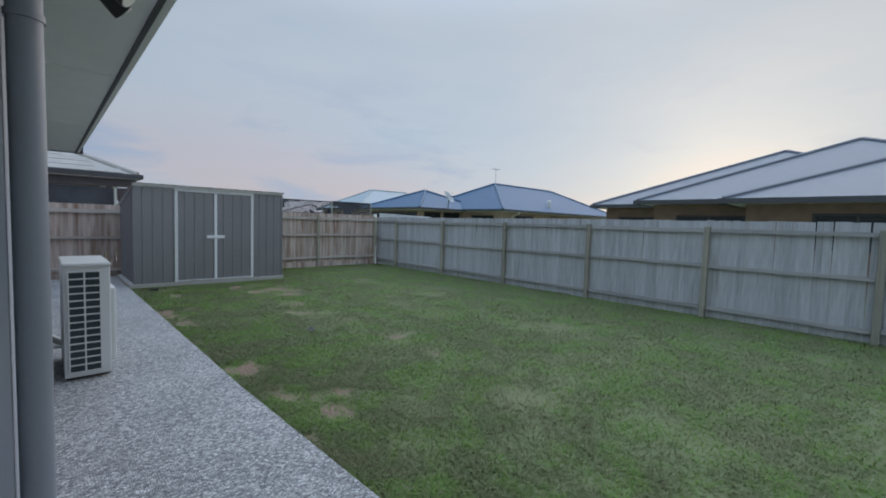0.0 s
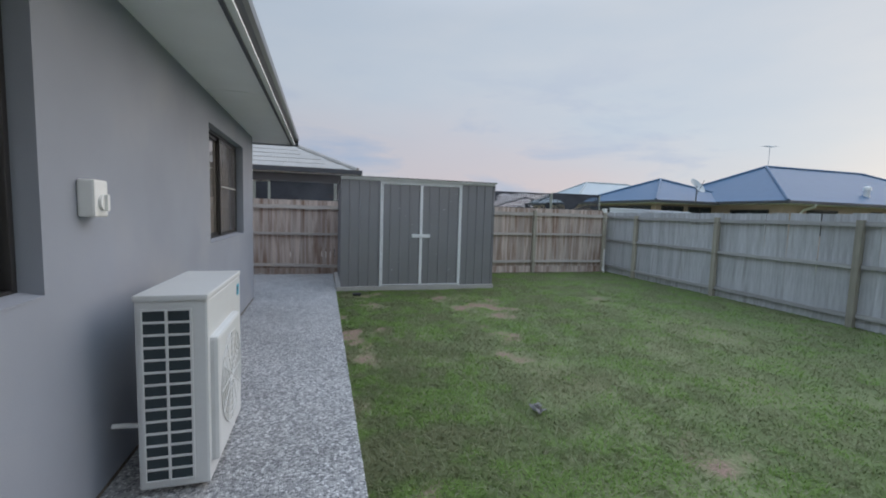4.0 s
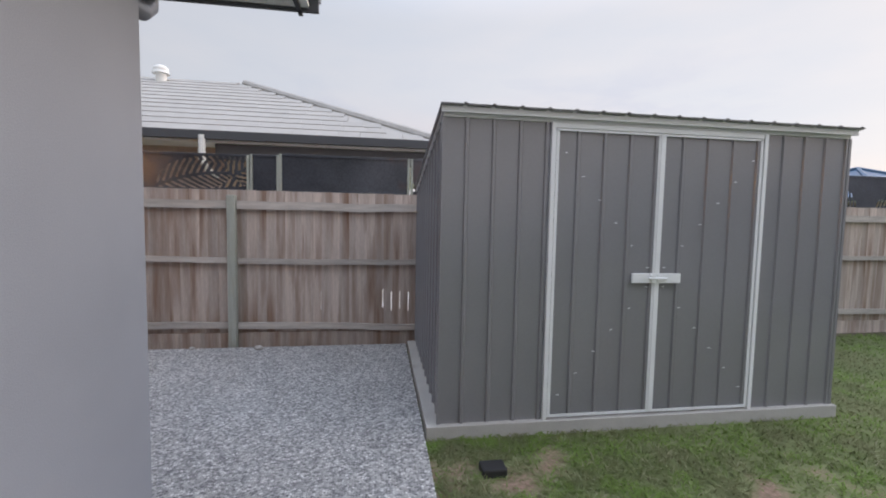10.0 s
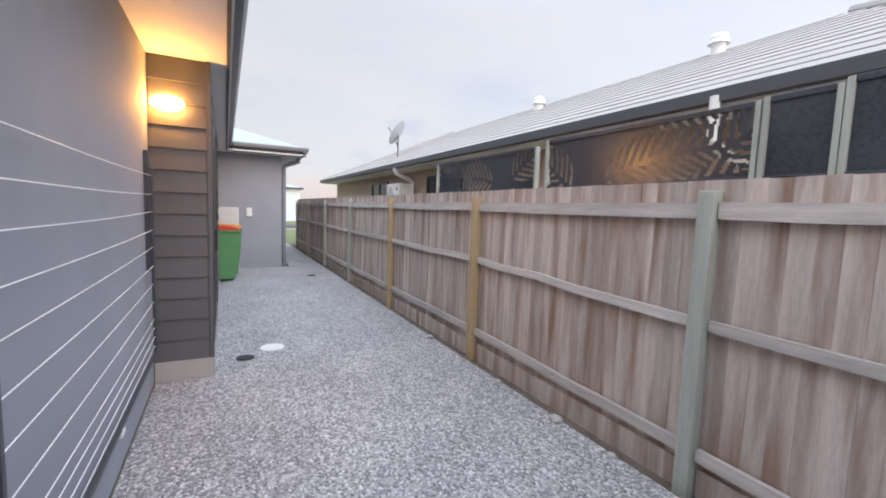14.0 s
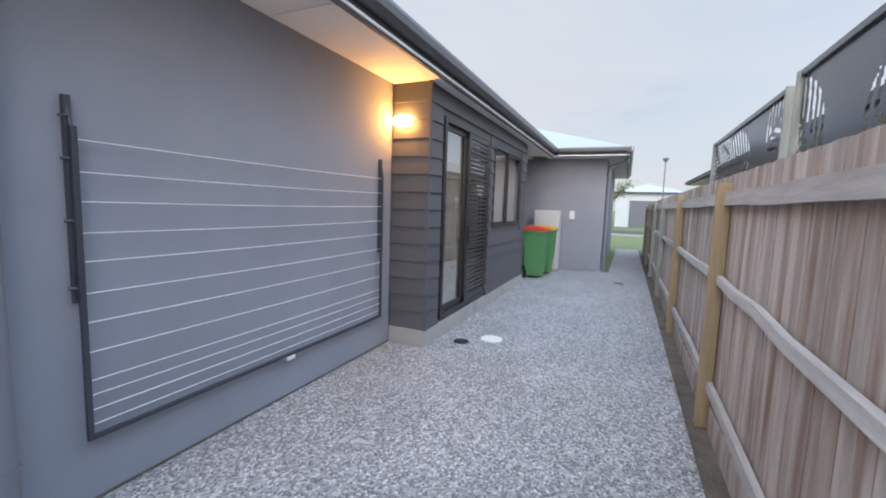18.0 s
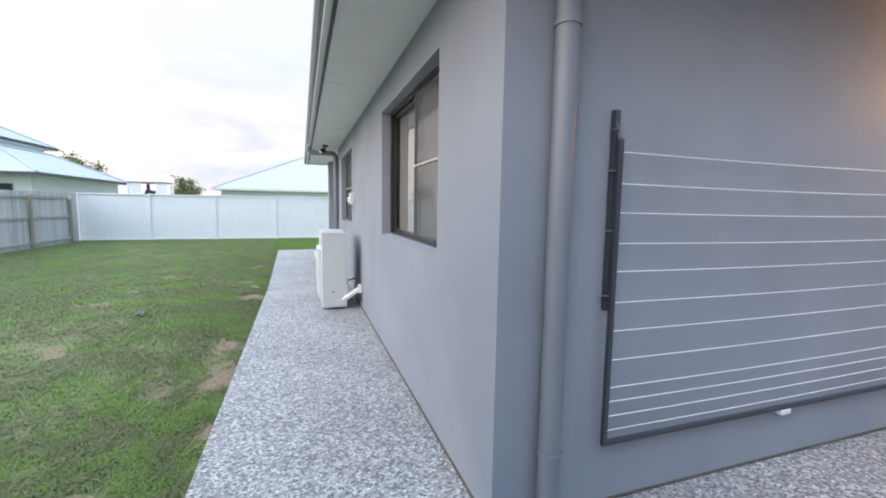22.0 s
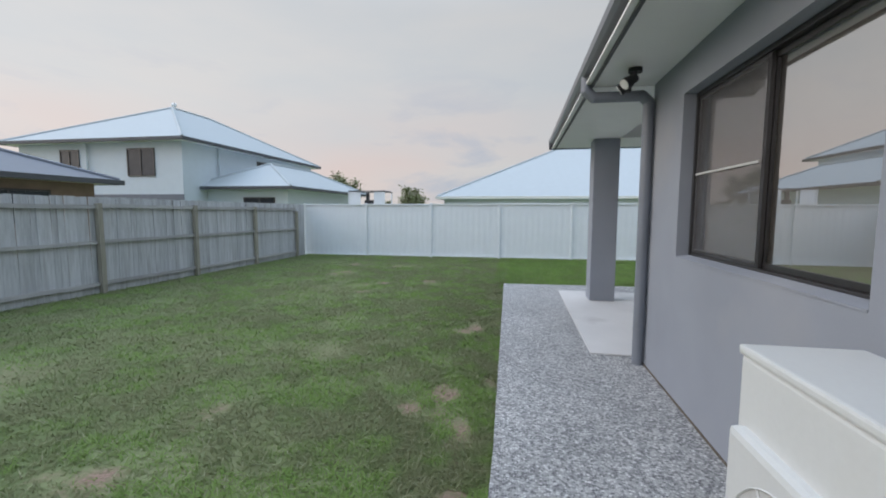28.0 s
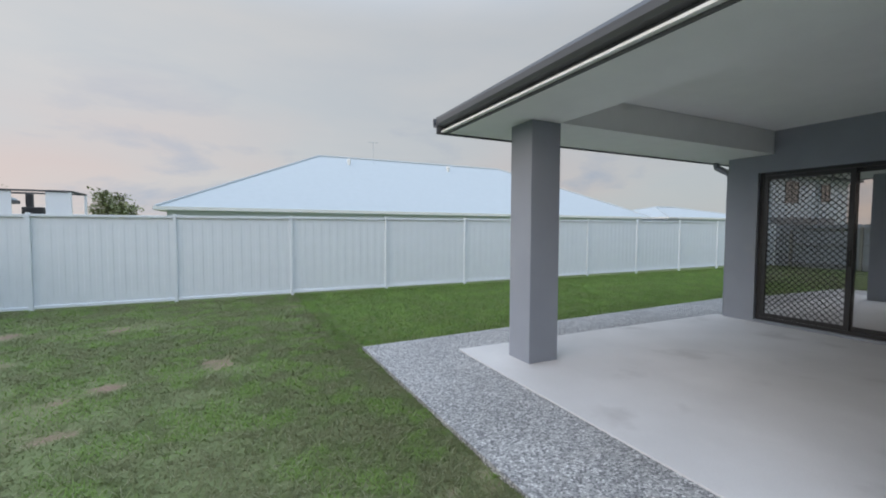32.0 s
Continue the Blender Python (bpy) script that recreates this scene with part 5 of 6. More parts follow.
privacy_screen(-4.02, -2.12, 1.74, 2.09, True, 3)
privacy_screen(-1.98, -0.42, 1.74, 2.12, True, 8)
privacy_screen(-0.385, -0.10, 1.74, 2.13, False, 2)
privacy_screen(-0.07, 1.38, 1.74, 2.15, False, 1)
privacy_screen(1.42, 1.98, 1.74, 2.15, True, 21)
privacy_screen(5.50, 7.25, 1.74, 2.15, True, 12)
privacy_screen(7.29, 8.85, 1.74, 2.17, True, 15)


# ---- clothesline ----
t = thing("clothesline", (-1.8, 0.05, 0.3), "folded-down wall clothesline with dark frame and white cords", "clothesline")
XL, XR, ZB, ZT = -0.56, -3.05, 0.350, 1.76
for x, sgn in ((XL, 1), (XR, -1)):
    bm = B()
    box(bm, x - 0.012, x + 0.012, 0.034, 0.056, ZB, ZT, 0.003)
    part("side_arm", bm, M_LINE_STEEL, t)
    bm = B()
    box(bm, x + sgn * 0.008 - 0.014, x + sgn * 0.008 + 0.014, 0.001, 0.032, 0.98, 1.89, 0.003)
    part("wall_bracket", bm, M_LINE_STEEL, t)
    for z in (1.05, 1.35, 1.62, 1.80):
        bm = B()
        rod(bm, (x + sgn * 0.04, 0.022, z), (x + sgn * 0.012, 0.04, z), 0.007, 8)
        part("bolt", bm, M_LINE_STEEL, t)
    bm = B()
    rod(bm, (x + sgn * 0.008, 0.025, 1.84), (x, 0.045, 1.72), 0.008, 8)
    part("strut", bm, M_LINE_STEEL, t)
bm = B()
box(bm, XR - 0.012, XL + 0.012, 0.034, 0.056, ZB - 0.024, ZB - 0.001, 0.003)
part("front_bar", bm, M_LINE_STEEL, t)
bm = B()
box(bm, -1.86, -1.78, 0.02, 0.06, ZB - 0.055, ZB - 0.025, 0.006)
part("latch", bm, M_PLASTIC, t)
zs = [1.705, 1.565, 1.435, 1.295, 1.165, 1.02, 0.885, 0.745, 0.61, 0.54, 0.468, 0.398]
for z in zs:
    bm = B()
    pts = [(XL + (XR - XL) * k / 6, 0.045, z - 0.008 * math.sin(math.pi * k / 6)) for k in range(7)]
    sweep(bm, pts, 0.0023)
    part("cord", bm, M_CORD, t)


# ---- bins, panel and lids in the side yard ----
def wheelie_bin(x, y, lid_mat, label):
    t = thing("wheelie_bin", (x, y, 0), label, "bin", "bins by the wall")
    bm = B()
    prof = [(0.22, 0.0), (0.29, 0.98)]
    v = []
    for hx, hy, z in ((0.18, 0.17, 0.04), (0.20, 0.205, 0.45), (0.225, 0.235, 0.97)):
        v.append([bm.verts.new((x + sx * hx, y + sy * hy + 0.02, z)) for sx, sy in ((-1, -1), (1, -1), (1, 1), (-1, 1))])
    for a, b in zip(v, v[1:]):
        for i in range(4):
            bm.faces.new((a[i], a[(i + 1) % 4], b[(i + 1) % 4], b[i]))
    bm.faces.new(v[0][::-1])
    bm.faces.new(v[-1])
    bmesh.ops.bevel(bm, geom=list(bm.edges), offset=0.02, segments=2, affect="EDGES")
    body = part("body", bm, M_GREEN_BIN, t)
    bm = B()
    box(bm, x - 0.25, x + 0.25, y - 0.235, y + 0.275, 0.955, 0.995, 0.012)
    part("rim", bm, M_GREEN_BIN, body)
    for k in (-0.12, 0.0, 0.12):
        bm = B()
        prism(bm, [(y + 0.228, 0.35), (y + 0.260, 0.90), (y + 0.245, 0.90), (y + 0.21, 0.35)], "x", x + k - 0.012, x + k + 0.012)
        part("rib", bm, M_GREEN_BIN, body)
    bm = B()
    prism(bm, [(y - 0.26, 0.997), (y + 0.28, 0.997), (y + 0.27, 1.03), (y + 0.12, 1.07), (y - 0.18, 1.085), (y - 0.26, 1.05)], "x", x - 0.255, x + 0.255)
    bmesh.ops.bevel(bm, geom=list(bm.edges), offset=0.012, segments=2, affect="EDGES")
    part("lid", bm, lid_mat, t)
    bm = B()
    rod(bm, (x - 0.24, y - 0.29, 1.0), (x + 0.24, y - 0.29, 1.0), 0.018, 10)
    for s in (-0.2, 0.2):
        box(bm, x + s - 0.012, x + s + 0.012, y - 0.30, y - 0.22, 0.95, 1.01, 0.004)
    part("handle", bm, M_GREEN_BIN, t)
    for s in (-1, 1):
        bm = B()
        rod(bm, (x + s * 0.205, y - 0.19, 0.10), (x + s * 0.25, y - 0.19, 0.10), 0.10, 20)
        wh = part("wheel", bm, M_BLACK, t, smooth=True)
        bm = B()
        rod(bm, (x + s * 0.19, y - 0.19, 0.10), (x + s * 0.255, y - 0.19, 0.10), 0.03, 12)
        part("hub", bm, M_GREEN_BIN, wh)
    return t


wheelie_bin(-8.40, 0.50, M_RED_LID, "green wheelie bin with a closed red lid beside the clad wall")
wheelie_bin(-9.02, 0.57, M_YELLOW_LID, "green wheelie bin with a closed yellow lid beside the clad wall")
t = thing("storage_cabinet", (-9.76, 0.5, 0), "tall pale grey metal cabinet on the path by the clad wall", "cabinet")
bm = B()
box(bm, -9.96, -9.58, 0.22, 0.80, 0.03, 1.42, 0.012)
part("body", bm, M_AC, t)
bm = B()
box(bm, -9.579, -9.57, 0.25, 0.77, 0.10, 1.38, 0.004)
part("door", bm, M_AC, t)
bm = B()
box(bm, -9.98, -9.56, 0.20, 0.82, 0.0, 0.032, 0.005)
part("base", bm, M_CONC, t)

for x, y, r, mat, nm, lb in ((-3.66, 0.70, 0.085, M_BLACK, "drain_grate", "round black drain grate set in the path"), (-3.90, 0.97, 0.12, M_PLASTIC, "inspection_lid", "round white inspection lid set in the path"),
                             (-8.6, 2.2, 0.09, M_BLACK, "drain_grate", "round black drain grate set in the path")):
    t = thing(nm, (x, y, 0), lb, "drain cover")
    bm = B()
    rod(bm, (x, y, -0.01), (x, y, 0.005), r, 28)
    part("disc", bm, mat, t)
    bm = B()
    rod(bm, (x, y, 0.005), (x, y, 0.008), r * 0.75, 28)
    part("centre", bm, mat, t)
    for k in range(-2, 3):
        bm = B()
        w_ = math.sqrt(max(0.0, 0.56 - (k * 0.28) ** 2 * 1.0)) * r
        box(bm, x - w_, x + w_, y + k * r * 0.28 - 0.004, y + k * r * 0.28 + 0.004, 0.008, 0.011, 0.001)
        part("rib", bm, mat, t)


t = thing("dry_leaf_clump", (2.78, -4.68, -0.05), "small crumpled grey dried leaf clump lying on the lawn", "leaf litter")
rc = random.Random(11)
for k in range(9):
    bm = B()
    a, q = rc.uniform(0, 6.28), Vector((2.78 + rc.uniform(-0.04, 0.04), -4.68 + rc.uniform(-0.04, 0.04), rc.uniform(-0.03, 0.025)))
    u, v = Vector((math.cos(a), math.sin(a), rc.uniform(-0.6, 0.6))) * 0.035, Vector((-math.sin(a), math.cos(a), rc.uniform(-0.6, 0.6))) * 0.02
    tip = Vector((0, 0, 0.012))
    thin_sheet(bm, [(q - u - v * 0.2, q - u + v * 0.2), (q - v + tip, q + v + tip), (q + u - v * 0.2, q + u + v * 0.2)], (0, 0, -0.002))
    part("leaf", bm, M_LITTER, t)

for k, (x, y, w_) in enumerate(((-1.45, 2.70, 0.06), (-0.25, 2.66, 0.05), (-0.95, 2.71, 0.035), (-2.2, 2.70, 0.04), (-3.6, 2.70, 0.05))):
    bm = B()
    bmesh.ops.create_icosphere(bm, subdivisions=2, radius=1.0, matrix=Matrix.LocRotScale((x, y, w_ * 0.25), None, (w_, w_ * 0.7, w_ * 0.5)))
    for vv in bm.verts:
        vv.co += Vector((rc.uniform(-1, 1), rc.uniform(-1, 1), rc.uniform(-0.5, 0.5))) * w_ * 0.12
    single("stone", bm, M_CONC, "small pale stone lying by the fence foot", "stone", "stones by the fence")


# ---- neighbouring houses ----
def simple_window(t, axis, face, lo, hi, z0, z1, out):
    """A window of a neighbouring house, or dark panes for a shaded patio: frame and dark glass, standing proud of the
    wall.
    """
    def bx(bm, d0, d1, u0, u1, a, b):
        d0, d1 = face + out * d0, face + out * d1
        if axis == "x":
            box(bm, min(d0, d1), max(d0, d1), u0, u1, a, b, 0)
        else:
            box(bm, u0, u1, min(d0, d1), max(d0, d1), a, b, 0)
    bm = B()
    for u0, u1, a, b in ((lo, lo + 0.06, z0, z1), (hi - 0.06, hi, z0, z1), (lo + 0.06, hi - 0.06, z0, z0 + 0.06), (lo + 0.06, hi - 0.06, z1 - 0.06, z1), ((lo + hi) / 2 - 0.03, (lo + hi) / 2 + 0.03, z0 + 0.06, z1 - 0.06)):
        bx(bm, 0.002, 0.05, u0, u1, a, b)
    w = part("window", bm, M_ALU, t)
    bm = B()
    bx(bm, 0.004, 0.02, lo + 0.06, hi - 0.06, z0 + 0.06, z1 - 0.06)
    part("pane", bm, M_DARKGLASS, w)


M_DARKGLASS = material("dark_window_glass", (0.035, 0.04, 0.047), 0.25, vary=0.2, bump=0, spec=0.3)


def house(label, x0, x1, y0, y1, eave_z, rise, wall_mat, roof_mat, over=0.5, windows=(), ribs=0.0, trim=M_FASCIA, base=-0.05, caps=True, lip=0.16, wall_x1=None):
    """A house of one block: walls, eave with soffit and gutter, hip roof with ribs and ridge caps, windows."""
    t = thing("house", ((x0 + x1) / 2, (y0 + y1) / 2, base), label, "house")
    bm = B()
    box(bm, x0, x1 if wall_x1 is None else wall_x1, y0, y1, base, eave_z - 0.12)
    part("wall", bm, wall_mat, t)
    bm = B()
    box(bm, x0 - over, x1 + over, y0 - over, y1 + over, eave_z - 0.14, eave_z - 0.10)
    part("soffit", bm, M_SOFFIT, t)
    bm = B()
    X0, X1, Y0, Y1 = x0 - over, x1 + over, y0 - over, y1 + over
    for a, b, c, d in ((X0 - 0.1, X1 + 0.1, Y0 - 0.1, Y0), (X0 - 0.1, X1 + 0.1, Y1, Y1 + 0.1), (X0 - 0.1, X0, Y0, Y1), (X1, X1 + 0.1, Y0, Y1)):
        box(bm, a, b, c, d, eave_z - lip, eave_z, 0.0)
    part("gutter", bm, trim, t)
    bm = B()
    r0, r1 = hip_roof(bm, X0 - 0.02, X1 + 0.02, Y0 - 0.02, Y1 + 0.02, eave_z - 0.01, rise)
    roof = part("roof", bm, roof_mat, t)
    if caps:
        for c, r in (((X0, Y0), r0), ((X0, Y1), r0 if X1 - X0 >= Y1 - Y0 else r1), ((X1, Y0), r1 if X1 - X0 >= Y1 - Y0 else r0), ((X1, Y1), r1)):
            bm = B()
            rod(bm, (c[0], c[1], eave_z + 0.01), (r[0], r[1], r[2] + 0.02), 0.07, 6)
            part("ridge_cap", bm, roof_mat, roof)
        bm = B()
        rod(bm, (r0[0], r0[1], r0[2] + 0.02), (r1[0], r1[1], r1[2] + 0.02), 0.07, 6)
        part("ridge_cap", bm, roof_mat, roof)
    for wv in windows:
        simple_window(t, *wv)
    return t, roof, r0, r1


def roof_vent(roof, p, mat=M_PLASTIC):
    bm = B()
    rod(bm, (p[0], p[1], p[2] - 0.25), (p[0], p[1], p[2] + 0.18), 0.11, 14)
    rod(bm, (p[0], p[1], p[2] + 0.16), (p[0], p[1], p[2] + 0.24), 0.17, 14, 0.14)
    bmesh.ops.create_uvsphere(bm, u_segments=14, v_segments=8, radius=1, matrix=Matrix.LocRotScale((p[0], p[1], p[2] + 0.25), None, (0.15, 0.15, 0.10)))
    part("roof_vent", bm, mat, roof, "white roof vent cowl", True)


def dish(t, p, aim, r=0.35, arm=0.5):
    bm = B()
    q = Vector(aim).to_track_quat("Z", "Y").to_matrix().to_4x4()
    bmesh.ops.create_cone(bm, cap_ends=False, segments=24, radius1=0.06, radius2=r, depth=0.10, matrix=Matrix.Translation(p) @ q)
    bmesh.ops.solidify(bm, geom=list(bm.faces), thickness=0.012)
    d = part("satellite_dish", bm, M_METAL_ROOF, t, "grey satellite dish")
    bm = B()
    rod(bm, (p[0], p[1], p[2] - arm), p, 0.025, 8)
    tip = Vector(p) + Vector(aim).normalized() * 0.4
    rod(bm, (p[0], p[1], p[2] - r), tip, 0.014, 6)
    part("dish_arm", bm, M_GUTTER, d)


def antenna(t, p, h=1.6):
    bm = B()
    rod(bm, (p[0], p[1], p[2] - 0.3), (p[0], p[1], p[2] + h), 0.013, 6)
    rod(bm, (p[0] - 0.4, p[1], p[2] + h), (p[0] + 0.4, p[1], p[2] + h), 0.009, 5)
    for k in range(-3, 4):
        rod(bm, (p[0] + k * 0.12, p[1] - 0.2, p[2] + h), (p[0] + k * 0.12, p[1] + 0.2, p[2] + h), 0.005, 4)
    part("antenna", bm, M_WHITE_ROOF, t, "thin roof antenna")


# tiled house behind the side fence
t, roof, r0, r1 = house("long brick house with pale flat concrete roof tiles behind the fence", -17.3, 1.55, 4.78, 12.0, 2.62, 1.90, M_BRICK, M_TILE, over=0.5, lip=0.11, caps=False, wall_x1=-1.3,
                        windows=(("y", 4.78, -12.4, -10.9, 0.9, 2.3, -1), ("y", 4.78, -8.2, -6.6, 0.9, 2.3, -1)))
NB = t
# Back wall is added, unseen; its dark brick deepens the shade of the recess.
bm = B()
box(bm, -1.29, 1.55, 8.6, 8.8, -0.05, 2.48)
part("patio_wall", bm, M_BROWN_BRICK, t, "added brick wall, kept dark for the patio's shaded recess")
bm = B()
box(bm, -1.28, 2.0, 4.36, 4.50, 2.26, 2.475, 0.006)
part("patio_beam", bm, M_CLAD, t, "charcoal beam under the patio eave")
for x in (1.45,):
    bm = B()
    box(bm, x - 0.06, x + 0.06, 4.7, 4.82, -0.05, 2.475, 0.005)
    part("patio_post", bm, M_CLAD, t)

def tile_courses(roof, X0, X1, Y0, Y1, z, rise, step=0.33, wide=0.32):
    """Lapped flat tiles on the slope towards the fence and on the hip end: the near ones single, the rest joined."""
    half = (Y1 - Y0) / 2
    n = int(math.hypot(half, rise) / step)
    run, up = half / n, rise / n
    length = math.hypot(run, up)
    tilt = math.atan2(up - 0.012, run)
    b = B()
    box(b, -wide / 2 + 0.002, wide / 2 - 0.002, 0, length * 1.10, 0, 0.014, 0.0)
    one = mesh_of("roof_tile", b, M_TILE)
    rest = B()
    m = 0
    for i in range(n):
        lo, hi = X0 + run * (i + 0.5), X1 - run * (i + 0.5)
        x = lo + run * 0.45 + wide * (0.75 if i % 2 else 0.5)
        zt, yt = z + up * i + 0.012, Y0 + run * i
        while x < hi - wide * 0.5 - run * 0.45:
            if x > -7.0 and i < 11 and m < 300:
                piece("roof_tile", one, roof, (x, yt, zt), (tilt, 0, 0))
                m += 1
            else:
                bmesh.ops.create_cube(rest, size=1.0, matrix=Matrix.Translation((x, yt, zt)) @ Matrix.Rotation(tilt, 4, "X") @ Matrix.Translation((0, length * 0.55, 0.007)) @ Matrix.Diagonal((wide - 0.004, length * 1.10, 0.014, 1)))
            x += wide
        lo, hi = Y0 + run * (i + 0.5), Y1 - run * (i + 0.5)
        y = lo + run * 0.45 + wide * 0.5
        while y < hi - wide * 0.5 - run * 0.45:
            bmesh.ops.create_cube(rest, size=1.0, matrix=Matrix.Translation((X1 - run * i, y, zt)) @ Matrix.Rotation(math.pi / 2, 4, "Z") @ Matrix.Rotation(tilt, 4, "X") @ Matrix.Translation((0, length * 0.55, 0.007)) @ Matrix.Diagonal((wide - 0.004, length * 1.10, 0.014, 1)))
            y += wide
    ob = part("roof_tiles_far", rest, M_TILE, roof)
    tagged(ob, "rows of pale flat roof tiles", kind="stuff")


tile_courses(roof, -17.8, 2.05, 4.28, 12.5, 2.62, 1.90)
for c in ((-17.78, 4.30), (2.03, 4.30), (2.03, 12.48)):
    r = r0 if c[0] < 0 else r1
    bm = B()
    rod(bm, (c[0], c[1], 2.63), (r[0], r[1], r[2] + 0.02), 0.075, 8)
    part("hip_cap", bm, M_TILE, roof)
roof_vent(roof, (-3.67, 8.0, 4.34))
roof_vent(roof, (-7.6, 7.45, 4.06))
dish(t, (-12.2, 5.53, 3.95), (-0.55, -0.7, 0.55), 0.42, 0.75)
bm = B()
pipe(bm, [(-1.39, 4.2, 2.56), (-1.39, 4.2, 2.20), (-1.39, 4.4, 2.10), (-1.39, 4.7, 2.05)], 0.045, 10)
part("downpipe", bm, M_PLASTIC, t, smooth=True)
bm = B()
pipe(bm, [(-8.95, 4.2, 2.52), (-8.95, 4.25, 2.38), (-8.95, 4.55, 2.28), (-8.95, 4.70, 2.20), (-8.95, 4.70, 0.0)], 0.05, 10)
part("downpipe", bm, M_PLASTIC, t, smooth=True)

t = thing("air_conditioner", (-9.45, 4.5, 1.55), "white outdoor air conditioner unit on brackets on the brick wall", "air conditioner")
bm = B()
box(bm, -9.9, -9.0, 4.36, 4.68, 1.56, 2.16, 0.015)
part("body", bm, M_PLASTIC, t)
# Flat disc whose grey paints the shade inside the fan.
bm = B()
rod(bm, (-9.6, 4.359, 1.86), (-9.6, 4.352, 1.86), 0.22, 28)
fan = part("fan_opening", bm, M_FAN, t)
for k in range(7):
    bm = B()
    h_ = 0.2 * math.sqrt(1 - (0.28 * (k - 3)) ** 2)
    box(bm, -9.6 - h_, -9.6 + h_, 4.344, 4.351, 1.858 + 0.058 * (k - 3), 1.864 + 0.058 * (k - 3))
    part("grille_bar", bm, M_PLASTIC, fan)
bm = B()
box(bm, -9.2, -9.12, 4.355, 4.359, 1.98, 2.06)
part("badge", bm, M_BLACK, t)
for x in (-9.75, -9.15):
    bm = B()
    prism(bm, [(4.38, 1.52), (4.778, 1.52), (4.778, 1.25), (4.74, 1.25), (4.74, 1.49), (4.38, 1.49)], "x", x - 0.02, x + 0.02)
    box(bm, x - 0.02, x + 0.02, 4.38, 4.70, 1.52, 1.561)
    part("bracket", bm, M_GUTTER, t)

bm = B()
box(bm, -1.28, 2.0, 3.3, 8.59, -0.07, -0.03, 0.004)
structure("neighbour_patio", bm, M_SLAB, "pale concrete patio slab beyond the fence", "patio")

# its bricks, above the fence
b = B()
box(b, -0.115, 0.115, -0.006, 0.004, -0.038, 0.038, 0.0)
brick = mesh_of("brick", b, M_BRICK)
bm = B()
for row in range(9):
    z = 1.72 + row * 0.086
    x = -17.2 + (row % 2) * 0.12
    while x < -1.45:
        if not any(a - 0.12 < x < c + 0.12 and z < 2.34 for a, c in ((-12.4, -10.9), (-8.2, -6.6))):
            if -9.6 < x:
                piece("brick", brick, NB, (x, 4.777, z))
            else:
                box(bm, x - 0.115, x + 0.115, 4.772, 4.78, z - 0.038, z + 0.038)
        x += 0.24
ob = part("brickwork", bm, M_BRICK, NB)
tagged(ob, "cream brick courses", kind="stuff")

# two-storey white house and its lower wing
t, roof, r0, r1 = house("white two-storey weatherboard house with a pale steel hip roof", 17.55, 27.45, -35.0, -22.0, 5.04, 2.8, M_WHITE_WALL, M_WHITE_ROOF, over=0.5,
                        windows=(("y", -22.0, 19.1, 20.7, 3.2, 4.6, 1), ("y", -22.0, 23.6, 24.8, 3.4, 4.6, 1), ("x", 17.55, -30.2, -28.0, 4.0, 4.6, -1)))
roof_vent(roof, (22.5, -27.1, 7.84))
bm = B()
box(bm, 17.52, 25.55, -21.99, -21.95, 0.0, 2.3)
part("lower_wall", bm, M_GREY_ROOF, t)
bm = B()
rod(bm, (23.05, -21.9, 4.9), (23.05, -21.9, 2.3), 0.05, 8)
part("downpipe", bm, M_WHITE_WALL, t)
bm = B()
rod(bm, (17.45, -24.5, 4.9), (17.45, -24.5, 3.0), 0.05, 8)
part("downpipe", bm, M_WHITE_WALL, t)
house("low wing with a pale steel hip roof", 12.9, 17.9, -33.5, -23.6, 2.75, 1.45, M_WHITE_WALL, M_WHITE_ROOF, over=0.45, windows=(("y", -23.6, 13.6, 15.4, 0.9, 2.2, 1),))

# staggered grey-roofed houses behind the rear fence
house("brown brick house with a mid-grey steel hip roof", 15.5, 23.5, -15.8, -7.27, 2.53, 1.75, M_BROWN_BRICK, M_GREY_ROOF, over=0.5,
      windows=(("x", 15.5, -14.4, -12.2, 1.1, 2.1, -1), ("x", 15.5, -10.6, -8.8, 1.1, 2.1, -1)))
house("brick house with a mid-grey steel hip roof", 17.6, 28.5, -14.9, -3.89, 2.66, 2.6, M_BROWN_BRICK, M_GREY_ROOF, over=0.5, windows=(("x", 17.6, -6.9, -4.7, 1.1, 2.1, -1),))
house("brick house with a mid-grey steel hip roof", 20.6, 32.8, -12.8, -0.55, 2.69, 2.9, M_BROWN_BRICK, M_GREY_ROOF, over=0.5, windows=(("x", 20.6, -3.0, -1.2, 1.1, 2.1, -1),))

# blue-roofed house further along
t, roof, r0, r1 = house("cream brick house with a blue steel hip roof", 19.95, 34.3, 5.6, 12.7, 2.47, 1.98, M_BRICK, M_BLUE_ROOF, over=0.5, lip=0.12,
                        windows=(("x", 19.95, 6.2, 8.0, 1.0, 2.1, -1), ("y", 5.6, 21.3, 23.2, 1.0, 2.15, -1), ("y", 5.6, 25.4, 26.2, 1.0, 2.15, -1), ("y", 5.6, 28.0, 30.0, 1.0, 2.15, -1)))
antenna(t, (23.55, 9.1, 4.45), 1.05)
roof_vent(roof, (25.64, 5.95, 3.02))
bm = B()
pipe(bm, [(20.9, 5.0, 2.36), (20.9, 5.05, 2.25), (20.9, 5.45, 2.1), (20.9, 5.54, 2.0), (20.9, 5.54, 0.0)], 0.05, 8)
part("downpipe", bm, M_PLASTIC, t, smooth=True)
